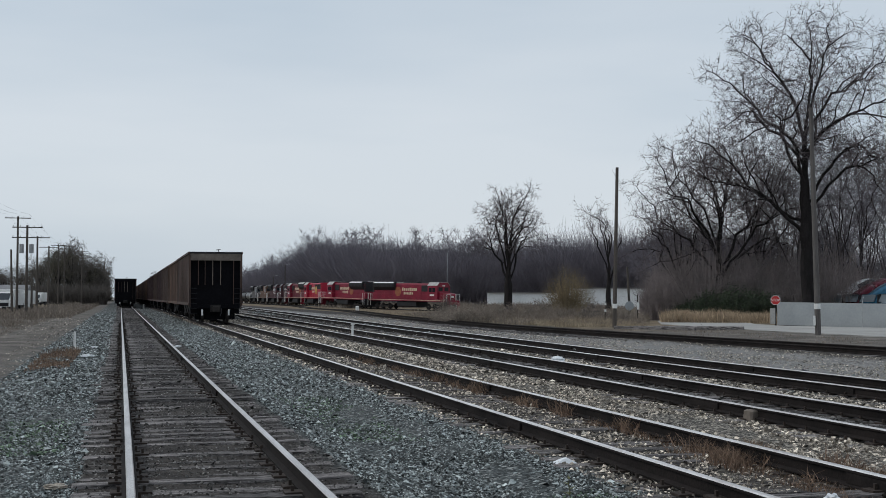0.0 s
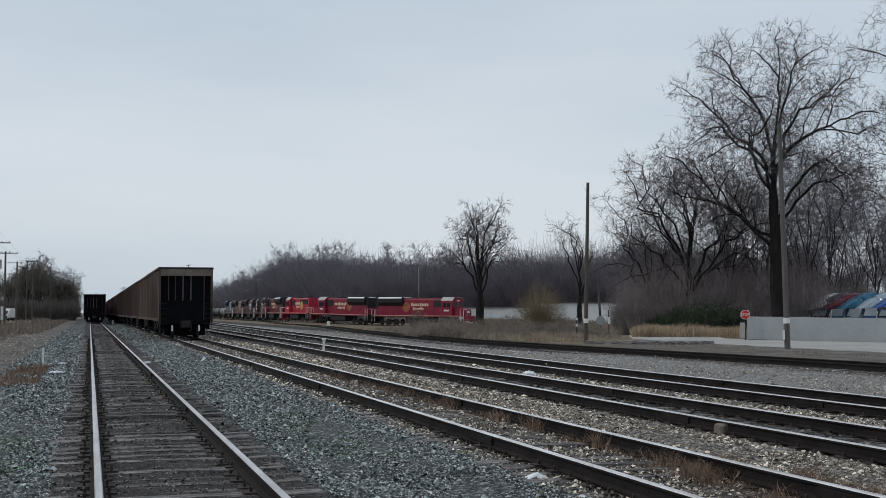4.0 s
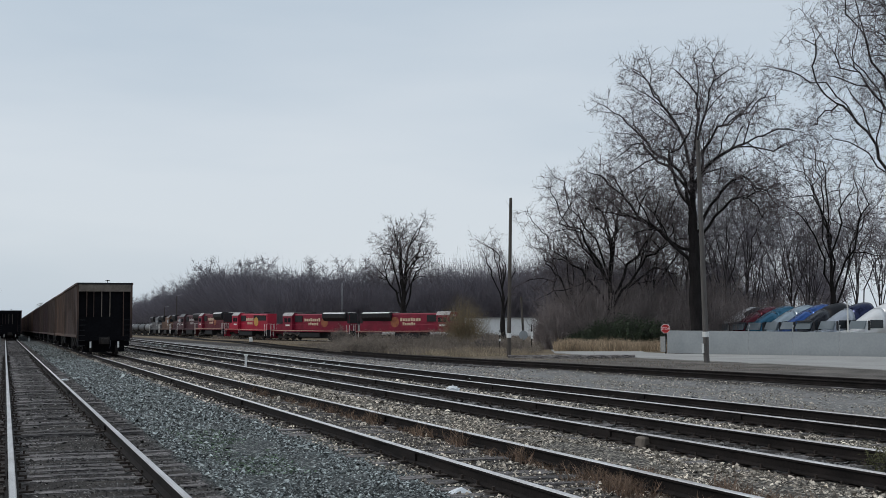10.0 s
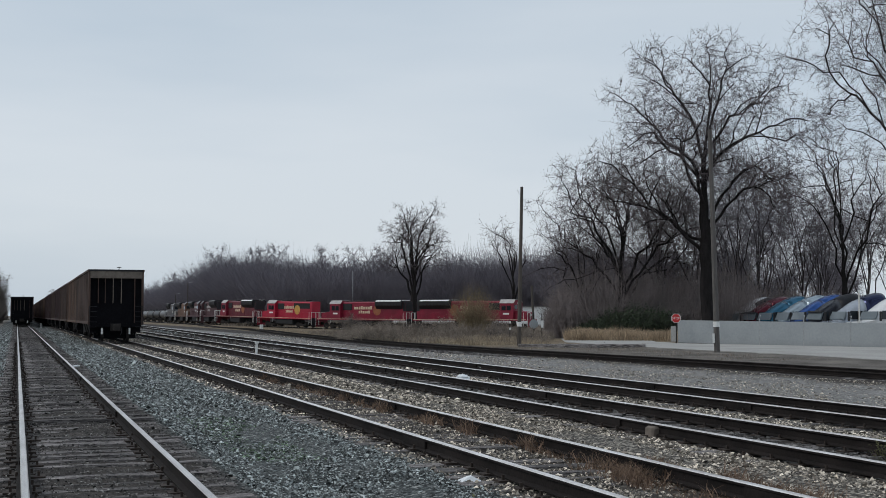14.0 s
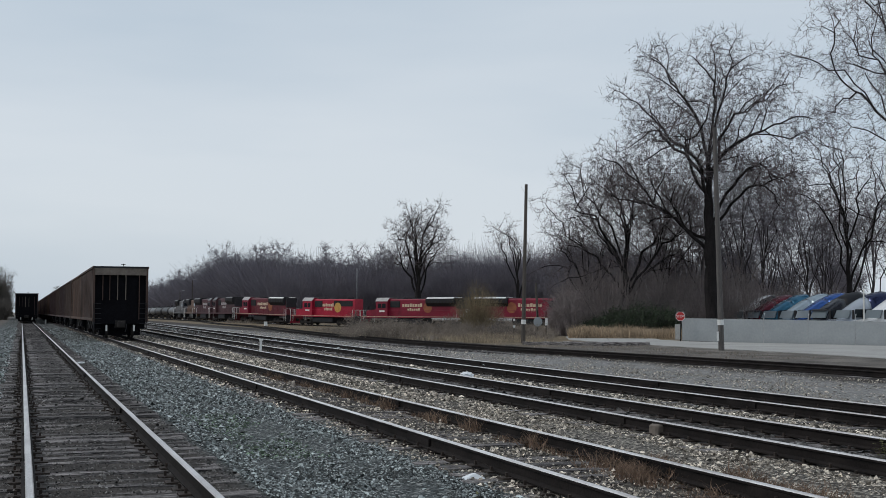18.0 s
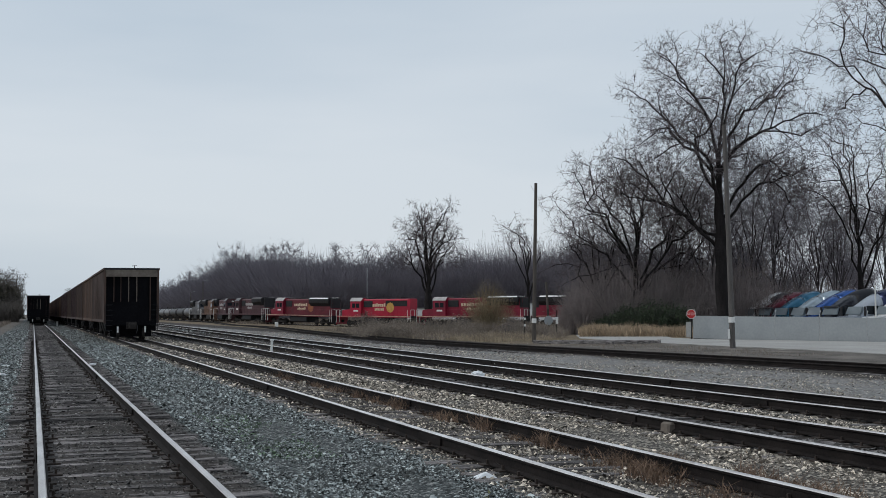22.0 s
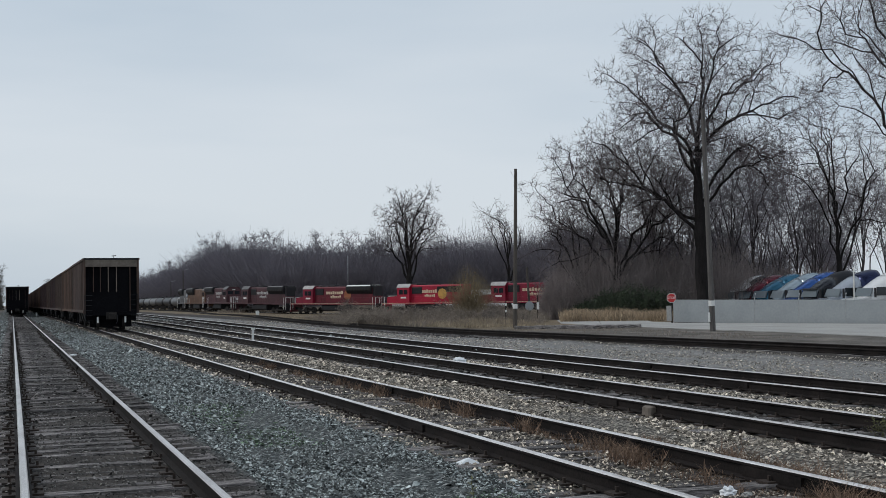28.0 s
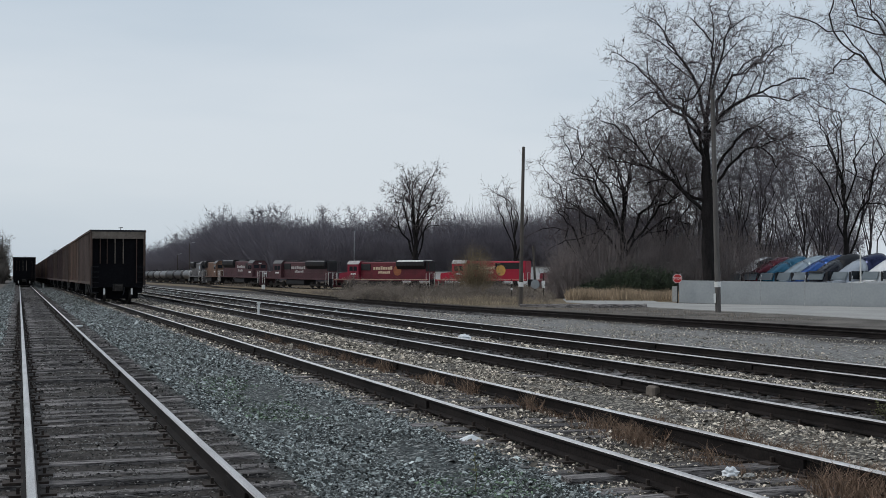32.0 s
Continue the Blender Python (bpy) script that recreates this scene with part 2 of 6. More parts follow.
# ---------------------------------------------------------------- mesh helpers
class Shape:
    """Collects corners and faces of one mesh."""

    def __init__(self):
        self.v, self.f, self.mi, self.k = [], [], [], 0

    def add(self, verts, faces):
        o = len(self.v)
        self.v.extend(verts)
        self.f.extend([tuple(i + o for i in f) for f in faces])
        self.mi.extend([self.k] * len(faces))
        return self

    def box(self, x0, x1, y0, y1, z0, z1, c=0.0):
        """A box with its upright and top edges cut by c."""
        if c <= 0:
            v = [(x, y, z) for z in (z0, z1) for y in (y0, y1) for x in (x0, x1)]
            return self.add(v, [(0, 2, 3, 1), (4, 5, 7, 6), (0, 1, 5, 4), (1, 3, 7, 5), (3, 2, 6, 7), (2, 0, 4, 6)])
        ring = [(x0 + c, y0), (x1 - c, y0), (x1, y0 + c), (x1, y1 - c), (x1 - c, y1), (x0 + c, y1), (x0, y1 - c), (x0, y0 + c)]
        mx, my = (x0 + x1) / 2, (y0 + y1) / 2
        sx, sy = 1 - 2 * c / max(x1 - x0, 1e-6), 1 - 2 * c / max(y1 - y0, 1e-6)
        top = [(mx + (x - mx) * sx, my + (y - my) * sy, z1) for x, y in ring]
        return self.rings([[(x, y, z0) for x, y in ring], [(x, y, z1 - c) for x, y in ring], top])

    def rings(self, rr, closed=True, caps=True):
        n, v, f = len(rr[0]), [p for r in rr for p in r], []
        for i in range(len(rr) - 1):
            for j in range(n if closed else n - 1):
                k = (j + 1) % n
                f.append((i * n + j, i * n + k, (i + 1) * n + k, (i + 1) * n + j))
        if caps:
            f.append(tuple(range(n - 1, -1, -1)))
            f.append(tuple(range((len(rr) - 1) * n, len(rr) * n)))
        return self.add(v, f)

    def tube(self, pts, radii, n=8, caps=True):
        pts = [Vector(p) for p in pts]
        if not isinstance(radii, (list, tuple)):
            radii = [radii] * len(pts)
        rr = []
        for i, p in enumerate(pts):
            d = (pts[min(i + 1, len(pts) - 1)] - pts[max(i - 1, 0)]).normalized()
            a = d.cross(Vector((0, 0, 1)) if abs(d.z) < 0.9 else Vector((1, 0, 0))).normalized()
            b = d.cross(a)
            rr.append([tuple(p + (a * math.cos(t) + b * math.sin(t)) * radii[i]) for t in (2 * math.pi * j / n for j in range(n))])
        return self.rings(rr, caps=caps)

    def prism(self, outline, y0, y1):
        """An outline in x and z, pushed along y."""
        return self.rings([[(x, y0, z) for x, z in outline], [(x, y1, z) for x, z in outline]])

    def slab(self, outline, z0, z1):
        return self.rings([[(x, y, z0) for x, y in outline], [(x, y, z1) for x, y in outline]])

    def mesh(self, name, *materials):
        me = bpy.data.meshes.new(name)
        me.from_pydata(self.v, [], self.f)
        for m in materials:
            me.materials.append(m)
        if len(materials) > 1:
            me.polygons.foreach_set("material_index", self.mi)
        bm = bmesh.new()
        bm.from_mesh(me)
        bmesh.ops.recalc_face_normals(bm, faces=bm.faces)
        bm.to_mesh(me)
        bm.free()
        return me


def part(name, shape, material, parent=None, label="", at=None):
    """Links a shape (or a ready mesh) as one mesh object under a thing or a part."""
    me = shape if isinstance(shape, bpy.types.Mesh) else shape.mesh(name, *(material if isinstance(material, tuple) else (material,)))
    ob = new(name, me)
    ob.parent = parent
    if at is not None:
        ob.matrix_basis = at
    if label:
        ob["label"] = label
    return ob


def thing(name, label, category, m=None, group="", kind=""):
    ob = tagged(new(name), label, category, group, kind)
    ob.empty_display_size = 0.3
    if m is not None:
        ob.matrix_basis = m
    return ob


def raw_mesh(name, verts, faces, material):
    """A mesh from arrays of corners and of faces with equal corner counts."""
    me = bpy.data.meshes.new(name)
    verts, faces = np.asarray(verts, np.float32), np.asarray(faces, np.int32)
    k = faces.shape[1]
    me.vertices.add(len(verts))
    me.vertices.foreach_set("co", verts.ravel())
    me.loops.add(faces.size)
    me.loops.foreach_set("vertex_index", faces.ravel())
    me.polygons.add(len(faces))
    me.polygons.foreach_set("loop_start", np.arange(0, faces.size, k, dtype=np.int32))
    me.materials.append(material)
    me.update(calc_edges=True)
    return me


def spot(bearing, reach, z=0.0):
    """A place by its bearing (degrees to the right of the tracks) and its reach from where the clip is taken."""
    return Vector((math.sin(radians(bearing)) * reach, math.cos(radians(bearing)) * reach, z))


# ---------------------------------------------------------------- ground
def smooth(a, b, x):
    t = np.clip((x - a) / (b - a), 0, 1)
    return t * t * (3 - 2 * t)


def land(x, y):
    """Height of the ground."""
    x, y = np.asarray(x, float), np.asarray(y, float)
    z = -0.205 + 0 * x
    z = z - 0.09 * smooth(2.3, 3.0, x) * (1 - smooth(3.5, 4.3, x))
    z = z - 0.05 * smooth(7.0, 7.4, x) * (1 - smooth(7.7, 8.1, x))
    z = z - 0.12 * smooth(14.6, 16.0, x) * (1 - smooth(19.5, 21.0, x))
    z = z - 0.14 * smooth(-1.2, -2.6, x)
    z = z + 0.12 * smooth(-6.5, -8.5, x)
    z = z - 0.75 * smooth(24, 40, x) * smooth(72, 135, y) * (1 - 0.73 * smooth(195, 245, y))
    z = z - 0.35 * smooth(43, 52, x) * (1 - smooth(72, 135, y))
    return z


def ease(a, b, x):
    t = min(1.0, max(0.0, (x - a) / (b - a)))
    return t * t * (3 - 2 * t)


def land_at(x, y):
    """The same height for one place."""
    z = -0.205 - 0.09 * ease(2.3, 3.0, x) * (1 - ease(3.5, 4.3, x)) - 0.05 * ease(7.0, 7.4, x) * (1 - ease(7.7, 8.1, x))
    z += -0.12 * ease(14.6, 16.0, x) * (1 - ease(19.5, 21.0, x)) - 0.14 * ease(-1.2, -2.6, x) + 0.12 * ease(-6.5, -8.5, x)
    k = ease(72, 135, y)
    return z - 0.75 * ease(24, 40, x) * k * (1 - 0.73 * ease(195, 245, y)) - 0.35 * ease(43, 52, x) * (1 - k)


def ground_material():
    m = bpy.data.materials.new("yard_ground")
    m.use_nodes = True
    n, l = m.node_tree.nodes, m.node_tree.links
    b = n["Principled BSDF"]
    b.inputs["Roughness"].default_value = 0.95
    b.inputs["Specular IOR Level"].default_value = 0.25
    geo = n.new("ShaderNodeTexCoord")
    sep = n.new("ShaderNodeSeparateXYZ")
    l.new(geo.outputs["Object"], sep.inputs[0])

    def noise_node(scale, detail=6.0, rough=0.55):
        t = n.new("ShaderNodeTexNoise")
        t.inputs["Scale"].default_value, t.inputs["Detail"].default_value, t.inputs["Roughness"].default_value = scale, detail, rough
        l.new(geo.outputs["Object"], t.inputs["Vector"])
        return t.outputs["Fac"]

    def ramp(src, stops):
        r = n.new("ShaderNodeValToRGB")
        while len(r.color_ramp.elements) < len(stops):
            r.color_ramp.elements.new(0.5)
        for e, (p, c) in zip(r.color_ramp.elements, stops):
            e.position, e.color = p, (*c, 1)
        l.new(src, r.inputs[0])
        return r.outputs[0]

    def band(src, a, c, wob=1.2):
        """0 before a, 1 after c, along one axis, with an uneven edge."""
        w = n.new("ShaderNodeMath")
        w.operation = "MULTIPLY_ADD"
        w.inputs[1].default_value = wob
        l.new(edge, w.inputs[0])
        l.new(src, w.inputs[2])
        r = n.new("ShaderNodeMapRange")
        r.interpolation_type = "SMOOTHSTEP"
        r.inputs["From Min"].default_value, r.inputs["From Max"].default_value = a + wob * 0.5, c + wob * 0.5
        l.new(w.outputs[0], r.inputs["Value"])
        return r.outputs[0]

    def mix(fac, a, c):
        x = n.new("ShaderNodeMix")
        x.data_type = "RGBA"
        l.new(fac, x.inputs["Factor"])
        l.new(a, x.inputs["A"])
        l.new(c, x.inputs["B"])
        return x.outputs["Result"]

    edge = noise_node(0.35, 5.0)
    vor = n.new("ShaderNodeTexVoronoi")
    vor.inputs["Scale"].default_value = 30.0
    l.new(geo.outputs["Object"], vor.inputs["Vector"])
    vsep = n.new("ShaderNodeSeparateColor")
    l.new(vor.outputs["Color"], vsep.inputs[0])
    # Stone tones darkened: shade in the gaps between loose stones, put into the colour.
    shaded_stone = ramp(vsep.outputs[0], [(0.0, (0.018, 0.02, 0.021)), (0.45, (0.055, 0.063, 0.064)), (0.8, (0.12, 0.132, 0.132)), (1.0, (0.36, 0.365, 0.35))])
    pale = ramp(vsep.outputs[1], [(0.0, (0.03, 0.027, 0.025)), (0.55, (0.10, 0.092, 0.082)), (1.0, (0.42, 0.385, 0.33))])
    dirt = ramp(noise_node(0.5, 8.0, 0.65), [(0.3, (0.07, 0.062, 0.055)), (0.5, (0.135, 0.122, 0.11)), (0.62, (0.19, 0.17, 0.15)), (0.78, (0.30, 0.265, 0.22))])
    gravel = ramp(noise_node(9.0, 8.0, 0.8), [(0.34, (0.07, 0.07, 0.07)), (0.5, (0.205, 0.202, 0.198)), (0.66, (0.46, 0.45, 0.435))])
    weedy = ramp(noise_node(0.8, 8.0, 0.65), [(0.32, (0.10, 0.078, 0.055)), (0.55, (0.19, 0.148, 0.10)), (0.75, (0.30, 0.24, 0.155))])
    cinder = ramp(noise_node(2.2, 8.0, 0.7), [(0.3, (0.02, 0.017, 0.016)), (0.55, (0.055, 0.048, 0.044)), (0.78, (0.15, 0.135, 0.12))])
    x = sep.outputs["X"]
    bed = mix(band(x, -0.62, -0.4, 0.3), shaded_stone, cinder)
    bed = mix(band(x, 2.0, 2.35, 0.4), bed, shaded_stone)
    col = mix(band(x, -2.2, -3.0, 2.6), bed, dirt)
    cind = mix(band(x, 4.6, 4.8, 0.3), col, cinder)
    col = mix(band(x, 6.5, 6.9, 0.4), cind, pale)
    col = mix(band(x, 8.5, 8.8, 0.3), col, cinder)
    col = mix(band(x, 10.4, 11.0, 0.8), col, shaded_stone)
    col = mix(band(x, 12.0, 12.4, 0.3), col, cinder)
    col = mix(band(x, 14.0, 14.6, 0.8), col, gravel)
    col = mix(band(x, 20.2, 21.0, 1.2), col, cinder)
    bank = mix(band(sep.outputs["Y"], 54.0, 66.0, 4.0), dirt, weedy)
    col = mix(band(x, 23.8, 25.6, 1.8), col, bank)
    wx = mix(band(x, -9.0, -11.0, 3.0), col, weedy)
    l.new(wx, b.inputs["Base Color"])
    bp = n.new("ShaderNodeBump")
    bp.inputs["Strength"].default_value, bp.inputs["Distance"].default_value = 0.8, 0.04
    l.new(vor.outputs["Distance"], bp.inputs["Height"])
    l.new(bp.outputs[0], b.inputs["Normal"])
    return m


def ground():
    xs = np.concatenate([np.array([-3000, -1200, -500, -250, -120, -60, -30]), np.arange(-16, 60, 0.5), np.array([62, 66, 72, 80, 95, 120, 160, 220, 320, 500, 900, 1800, 3000])])
    ys = np.concatenate([np.array([-200, -60, -20]), np.arange(0, 90, 1.0), np.arange(90, 300, 4.0), np.array([300, 340, 400, 500, 700, 1100, 1800, 3000])])
    X, Y = np.meshgrid(xs, ys)
    Z = land(X, Y)
    rng = np.random.default_rng(5)
    near = (X > -16) & (X < 60) & (Y < 90)
    Z = Z + np.where(near, rng.normal(0, 0.012, X.shape), 0)
    Z = Z + 0.06 * np.sin(X * 0.31 + Y * 0.07) * np.where((X < -3.5) & (X > -60), 1, 0)
    v = np.stack([X.ravel(), Y.ravel(), Z.ravel()], 1)
    nx = len(xs)
    i = np.arange(len(xs) * len(ys)).reshape(len(ys), nx)
    f = np.stack([i[:-1, :-1].ravel(), i[:-1, 1:].ravel(), i[1:, 1:].ravel(), i[1:, :-1].ravel()], 1)
    ob = new("ground", raw_mesh("ground", v, f, ground_material()))
    tagged(ob, "rail yard ground of grey ballast, dirt and dry weeds", "ground", kind="structure")


ground()


# ---------------------------------------------------------------- curves of the tracks
def spline(pts, step=1.0):
    """A smooth line through points in plan, at even steps of its length."""
    P = [Vector((*p, 0)) for p in pts]
    P = [P[0] * 2 - P[1]] + P + [P[-1] * 2 - P[-2]]
    out = []
    for i in range(1, len(P) - 2):
        a, b, c, d = P[i - 1:i + 3]
        n = max(4, int((c - b).length / 0.5))
        for k in range(n):
            t = k / n
            out.append(0.5 * (2 * b + (c - a) * t + (2 * a - 5 * b + 4 * c - d) * t * t + (3 * b - a - 3 * c + d) * t ** 3))
    out.append(P[-2])
    pts_a = np.array([(p.x, p.y) for p in out])
    s = np.concatenate([[0], np.cumsum(np.hypot(*np.diff(pts_a, axis=0).T))])
    q = np.arange(0, s[-1], step)
    return np.stack([np.interp(q, s, pts_a[:, 0]), np.interp(q, s, pts_a[:, 1])], 1)


def sweep(name, line, off, z, profile, material_list, split=()):
    """A profile (across, up) carried along a line in plan at a sideways distance."""
    d = np.gradient(line, axis=0)
    d /= np.linalg.norm(d, axis=1)[:, None]
    side = np.stack([d[:, 1], -d[:, 0]], 1)
    n = len(profile)
    zz = z if hasattr(z, "__len__") else [z] * len(line)
    sh = Shape()
    rings = [[(line[i][0] + side[i][0] * (off + a), line[i][1] + side[i][1] * (off + a), zz[i] + b) for a, b in profile] for i in range(len(line))]
    v = [p for r in rings for p in r]
    f, mi = [], []
    for i in range(len(rings) - 1):
        for j in range(n):
            k = (j + 1) % n
            f.append((i * n + j, i * n + k, (i + 1) * n + k, (i + 1) * n + j))
            mi.append(1 if j in split else 0)
    f += [tuple(range(n)), tuple(range((len(rings) - 1) * n, len(rings) * n))]
    mi += [0, 0]
    sh.v, sh.f, sh.mi = v, f, mi
    return sh.mesh(name, *material_list)


RAIL = [(-0.07, -0.165), (0.07, -0.165), (0.07, -0.15), (0.012, -0.13), (0.012, -0.045), (0.036, -0.035), (0.036, -0.013), (0.026, 0.0), (-0.026, 0.0), (-0.036, -0.013), (-0.036, -0.035), (-0.012, -0.045), (-0.012, -0.13), (-0.07, -0.15)]


def tie_mesh(seed):
    r = random.Random(seed)
    s = Shape()
    a, b = 1.3 + r.uniform(-0.06, 0.06), 1.3 + r.uniform(-0.06, 0.06)
    s.box(-a, b, -0.11, 0.11, -0.19, 0.0, 0.012)
    s.v = [(x, y + r.uniform(-0.008, 0.008), z - (r.uniform(0, 0.02) if z > -0.05 else 0)) for x, y, z in s.v]
    return s.mesh("tie", M_TIE)


TIES = [tie_mesh(i) for i in range(7)]


def railway(label, centre, near, top, far=None, z=0.0, seed=0, pitch=0.53, joints=True):
    """A track on its own Empty: two rails, plates, the ties of its near stretch as pieces, the rest as one mesh."""
    r = random.Random(seed)
    line = spline(centre, 1.0)
    lz = [z if not callable(z) else z(p[0], p[1]) for p in line]
    t = thing("railway_track", label, "railway track", kind="structure", group="yard tracks")
    for off in (-0.753, 0.753):
        part("rail", sweep("rail", line, off, lz, RAIL, (M_RAIL, top), split=(6, 7, 8)), None, t)
    dense = spline(centre, 0.05)
    d = np.gradient(dense, axis=0)
    rest_v, rest_f, plates = [], [], Shape()
    q, count = 0, 0
    while q < len(dense):
        px, py = dense[q]
        zz = z if not callable(z) else z(px, py)
        ang = math.atan2(d[q][1], d[q][0]) - math.pi / 2 + r.gauss(0, 0.008)
        m = Matrix.Translation((px + r.gauss(0, 0.03), py, zz - 0.178 + r.gauss(0, 0.014))) @ Matrix.Rotation(ang, 4, "Z")
        me = r.choice(TIES)
        if near[0] < py < near[1]:
            part("tie", me, None, t, at=m)
            if joints:
                for s in (-0.753, 0.753):
                    c = m @ Vector((s, 0, 0))
                    plates.box(c.x - 0.18, c.x + 0.18, c.y - 0.09, c.y + 0.09, c.z - 0.01, c.z + 0.012)
                    for e in (-0.11, 0.11):
                        plates.box(c.x + e - 0.013, c.x + e + 0.013, c.y - 0.03, c.y - 0.002, c.z, c.z + 0.06)
            count += 1
        else:
            o = len(rest_v)
            rest_v.extend([tuple(m @ v.co) for v in me.vertices])
            rest_f.extend([tuple(i + o for i in p.vertices) for p in me.polygons])
        q += int(pitch * (1 + r.gauss(0, 0.05)) / 0.05)
    if rest_v:
        s = Shape()
        s.v, s.f, s.mi = rest_v, rest_f, [0] * len(rest_f)
        tagged(part("far_ties", s, M_TIE, t), kind="stuff")
    if plates.v:
        tagged(part("tie_plates", plates, M_PLATE, t), kind="stuff")
    if joints:
        bars = Shape()
        for off in (-0.753, 0.753):
            y = near[0] + (3.3 if off > 0 else 9.0)
            while y < near[1]:
                k = int(np.argmin(np.abs(line[:, 1] - y)))
                for e in (-0.03, 0.03):
                    bars.box(line[k][0] + off + e - 0.014, line[k][0] + off + e + 0.014, y - 0.45, y + 0.45, lz[k] - 0.135, lz[k] - 0.042)
                y += 11.9
        part("joint_bars", bars, M_RAIL, t)
    return t


T1 = [(0.85, -30), (0.85, 60), (0.85, 200), (0.85, 460)]
T2 = [(5.65, -30), (5.65, 60), (5.65, 200), (5.65, 460)]
T3 = [(9.35, -30), (9.4, 12), (9.6, 34), (9.95, 60), (10.4, 95), (10.9, 140), (12.2, 240), (13.0, 400)]
T4 = [(13.05, -30), (13.05, 18), (13.2, 34), (13.55, 50), (14.0, 70), (14.8, 100), (16.2, 150), (18.2, 240), (20, 400)]
T5 = [(23.4, -30), (23.2, 20), (22.75, 33), (21.9, 44), (21.1, 55), (20.8, 66), (21.2, 82), (22.6, 104), (25.2, 130), (28, 160), (31, 200), (33.4, 250), (34, 330), (34, 430)]
T6 = [(38, 640), (38, 300), (38.4, 265), (40.1, 241.4), (44.5, 222.5), (52.7, 205), (63.5, 188.9), (75, 174.5), (90, 159), (112, 142), (140, 129)]


def far_rail(y):
    return -0.79 + 0.55 * ease(195, 245, y)


railway("straight yard track with polished rails and old ties", T1, (6, 82), M_RAILTOP, seed=1)
railway("yard track with dull rails, weeds and buried ties", T2, (6, 66), M_RAILTOP2, seed=2)
railway("yard track with dark rails in pale ballast", T3, (8, 60), M_RAILTOP2, seed=3)
railway("yard track with dark rails beside the gravel lane", T4, (10, 60), M_RAILTOP2, seed=4)
railway("curving side track along the weedy bank", T5, (20, 50), M_RAIL, z=lambda x, y: land_at(x, y) + 0.17, seed=5, joints=False)
railway("far curving track under the moving train", T6, (170, 190), M_RAILTOP2, z=lambda x, y: far_rail(y), seed=6, joints=False)

bed = spline(T6, 2.0)
tagged(part("roadbed", sweep("roadbed", bed, 0.0, [far_rail(p[1]) for p in bed], [(-3.2, -0.5), (3.2, -0.5), (2.0, -0.19), (-2.0, -0.19)], (M_CINDER,)), None), "dark cinder roadbed under the far track", "roadbed", kind="structure")


# ---------------------------------------------------------------- rolling stock: hoppers
def bogie(parent, y, gauge=0.753, wheel_r=0.46, spread=0.9, axles=2, name="bogie"):
    s = Shape()
    half = spread * (axles - 1)
    for sx in (-1, 1):
        s.prism([(sx * 0.98, 0.36), (sx * 1.1, 0.36), (sx * 1.1, 0.62), (sx * 0.98, 0.62)], y - half - 0.25, y + half + 0.25)
        s.prism([(sx * 0.95, 0.22), (sx * 1.14, 0.22), (sx * 1.14, 0.78), (sx * 0.95, 0.78)], y - 0.35, y + 0.35)
    s.box(-1.0, 1.0, y - 0.2, y + 0.2, 0.5, 0.85)
    b = part(name, s, M_STEEL, parent)
    for k in range(axles):
        yy = y + (k - (axles - 1) / 2) * 2 * spread
        w = Shape()
        for sx in (-1, 1):
            x = sx * gauge
            w.tube([(x - 0.07, yy, wheel_r), (x + 0.07, yy, wheel_r)], wheel_r, 20)
            w.tube([(x - sx * 0.07, yy, wheel_r), (x - sx * 0.1, yy, wheel_r)], wheel_r + 0.03, 20)
        w.tube([(-0.75, yy, wheel_r), (0.75, yy, wheel_r)], 0.08, 8)
        part("wheelset", w, M_STEEL, b)
    return b


def coupler(parent, y, sgn):
    s = Shape()
    s.box(-0.1, 0.1, min(y, y + sgn * 0.5), max(y, y + sgn * 0.5), 0.72, 0.94, 0.02)
    s.box(-0.19, 0.19, min(y + sgn * 0.35, y + sgn * 0.6), max(y + sgn * 0.35, y + sgn * 0.6), 0.66, 1.0, 0.05)
    s.box(-0.3, 0.3, min(y - sgn * 0.25, y + sgn * 0.02), max(y - sgn * 0.25, y + sgn * 0.02), 0.62, 1.05)
    part("coupler", s, M_STEEL, parent)
    h = Shape()
    h.tube([(0.35, y, 0.85), (0.33, y + sgn * 0.2, 0.55), (0.25, y + sgn * 0.35, 0.38)], 0.025, 6)
    part("brake_hose", h, M_BLACK, parent)


HL, HW, HH = 15.9, 1.6, 4.25


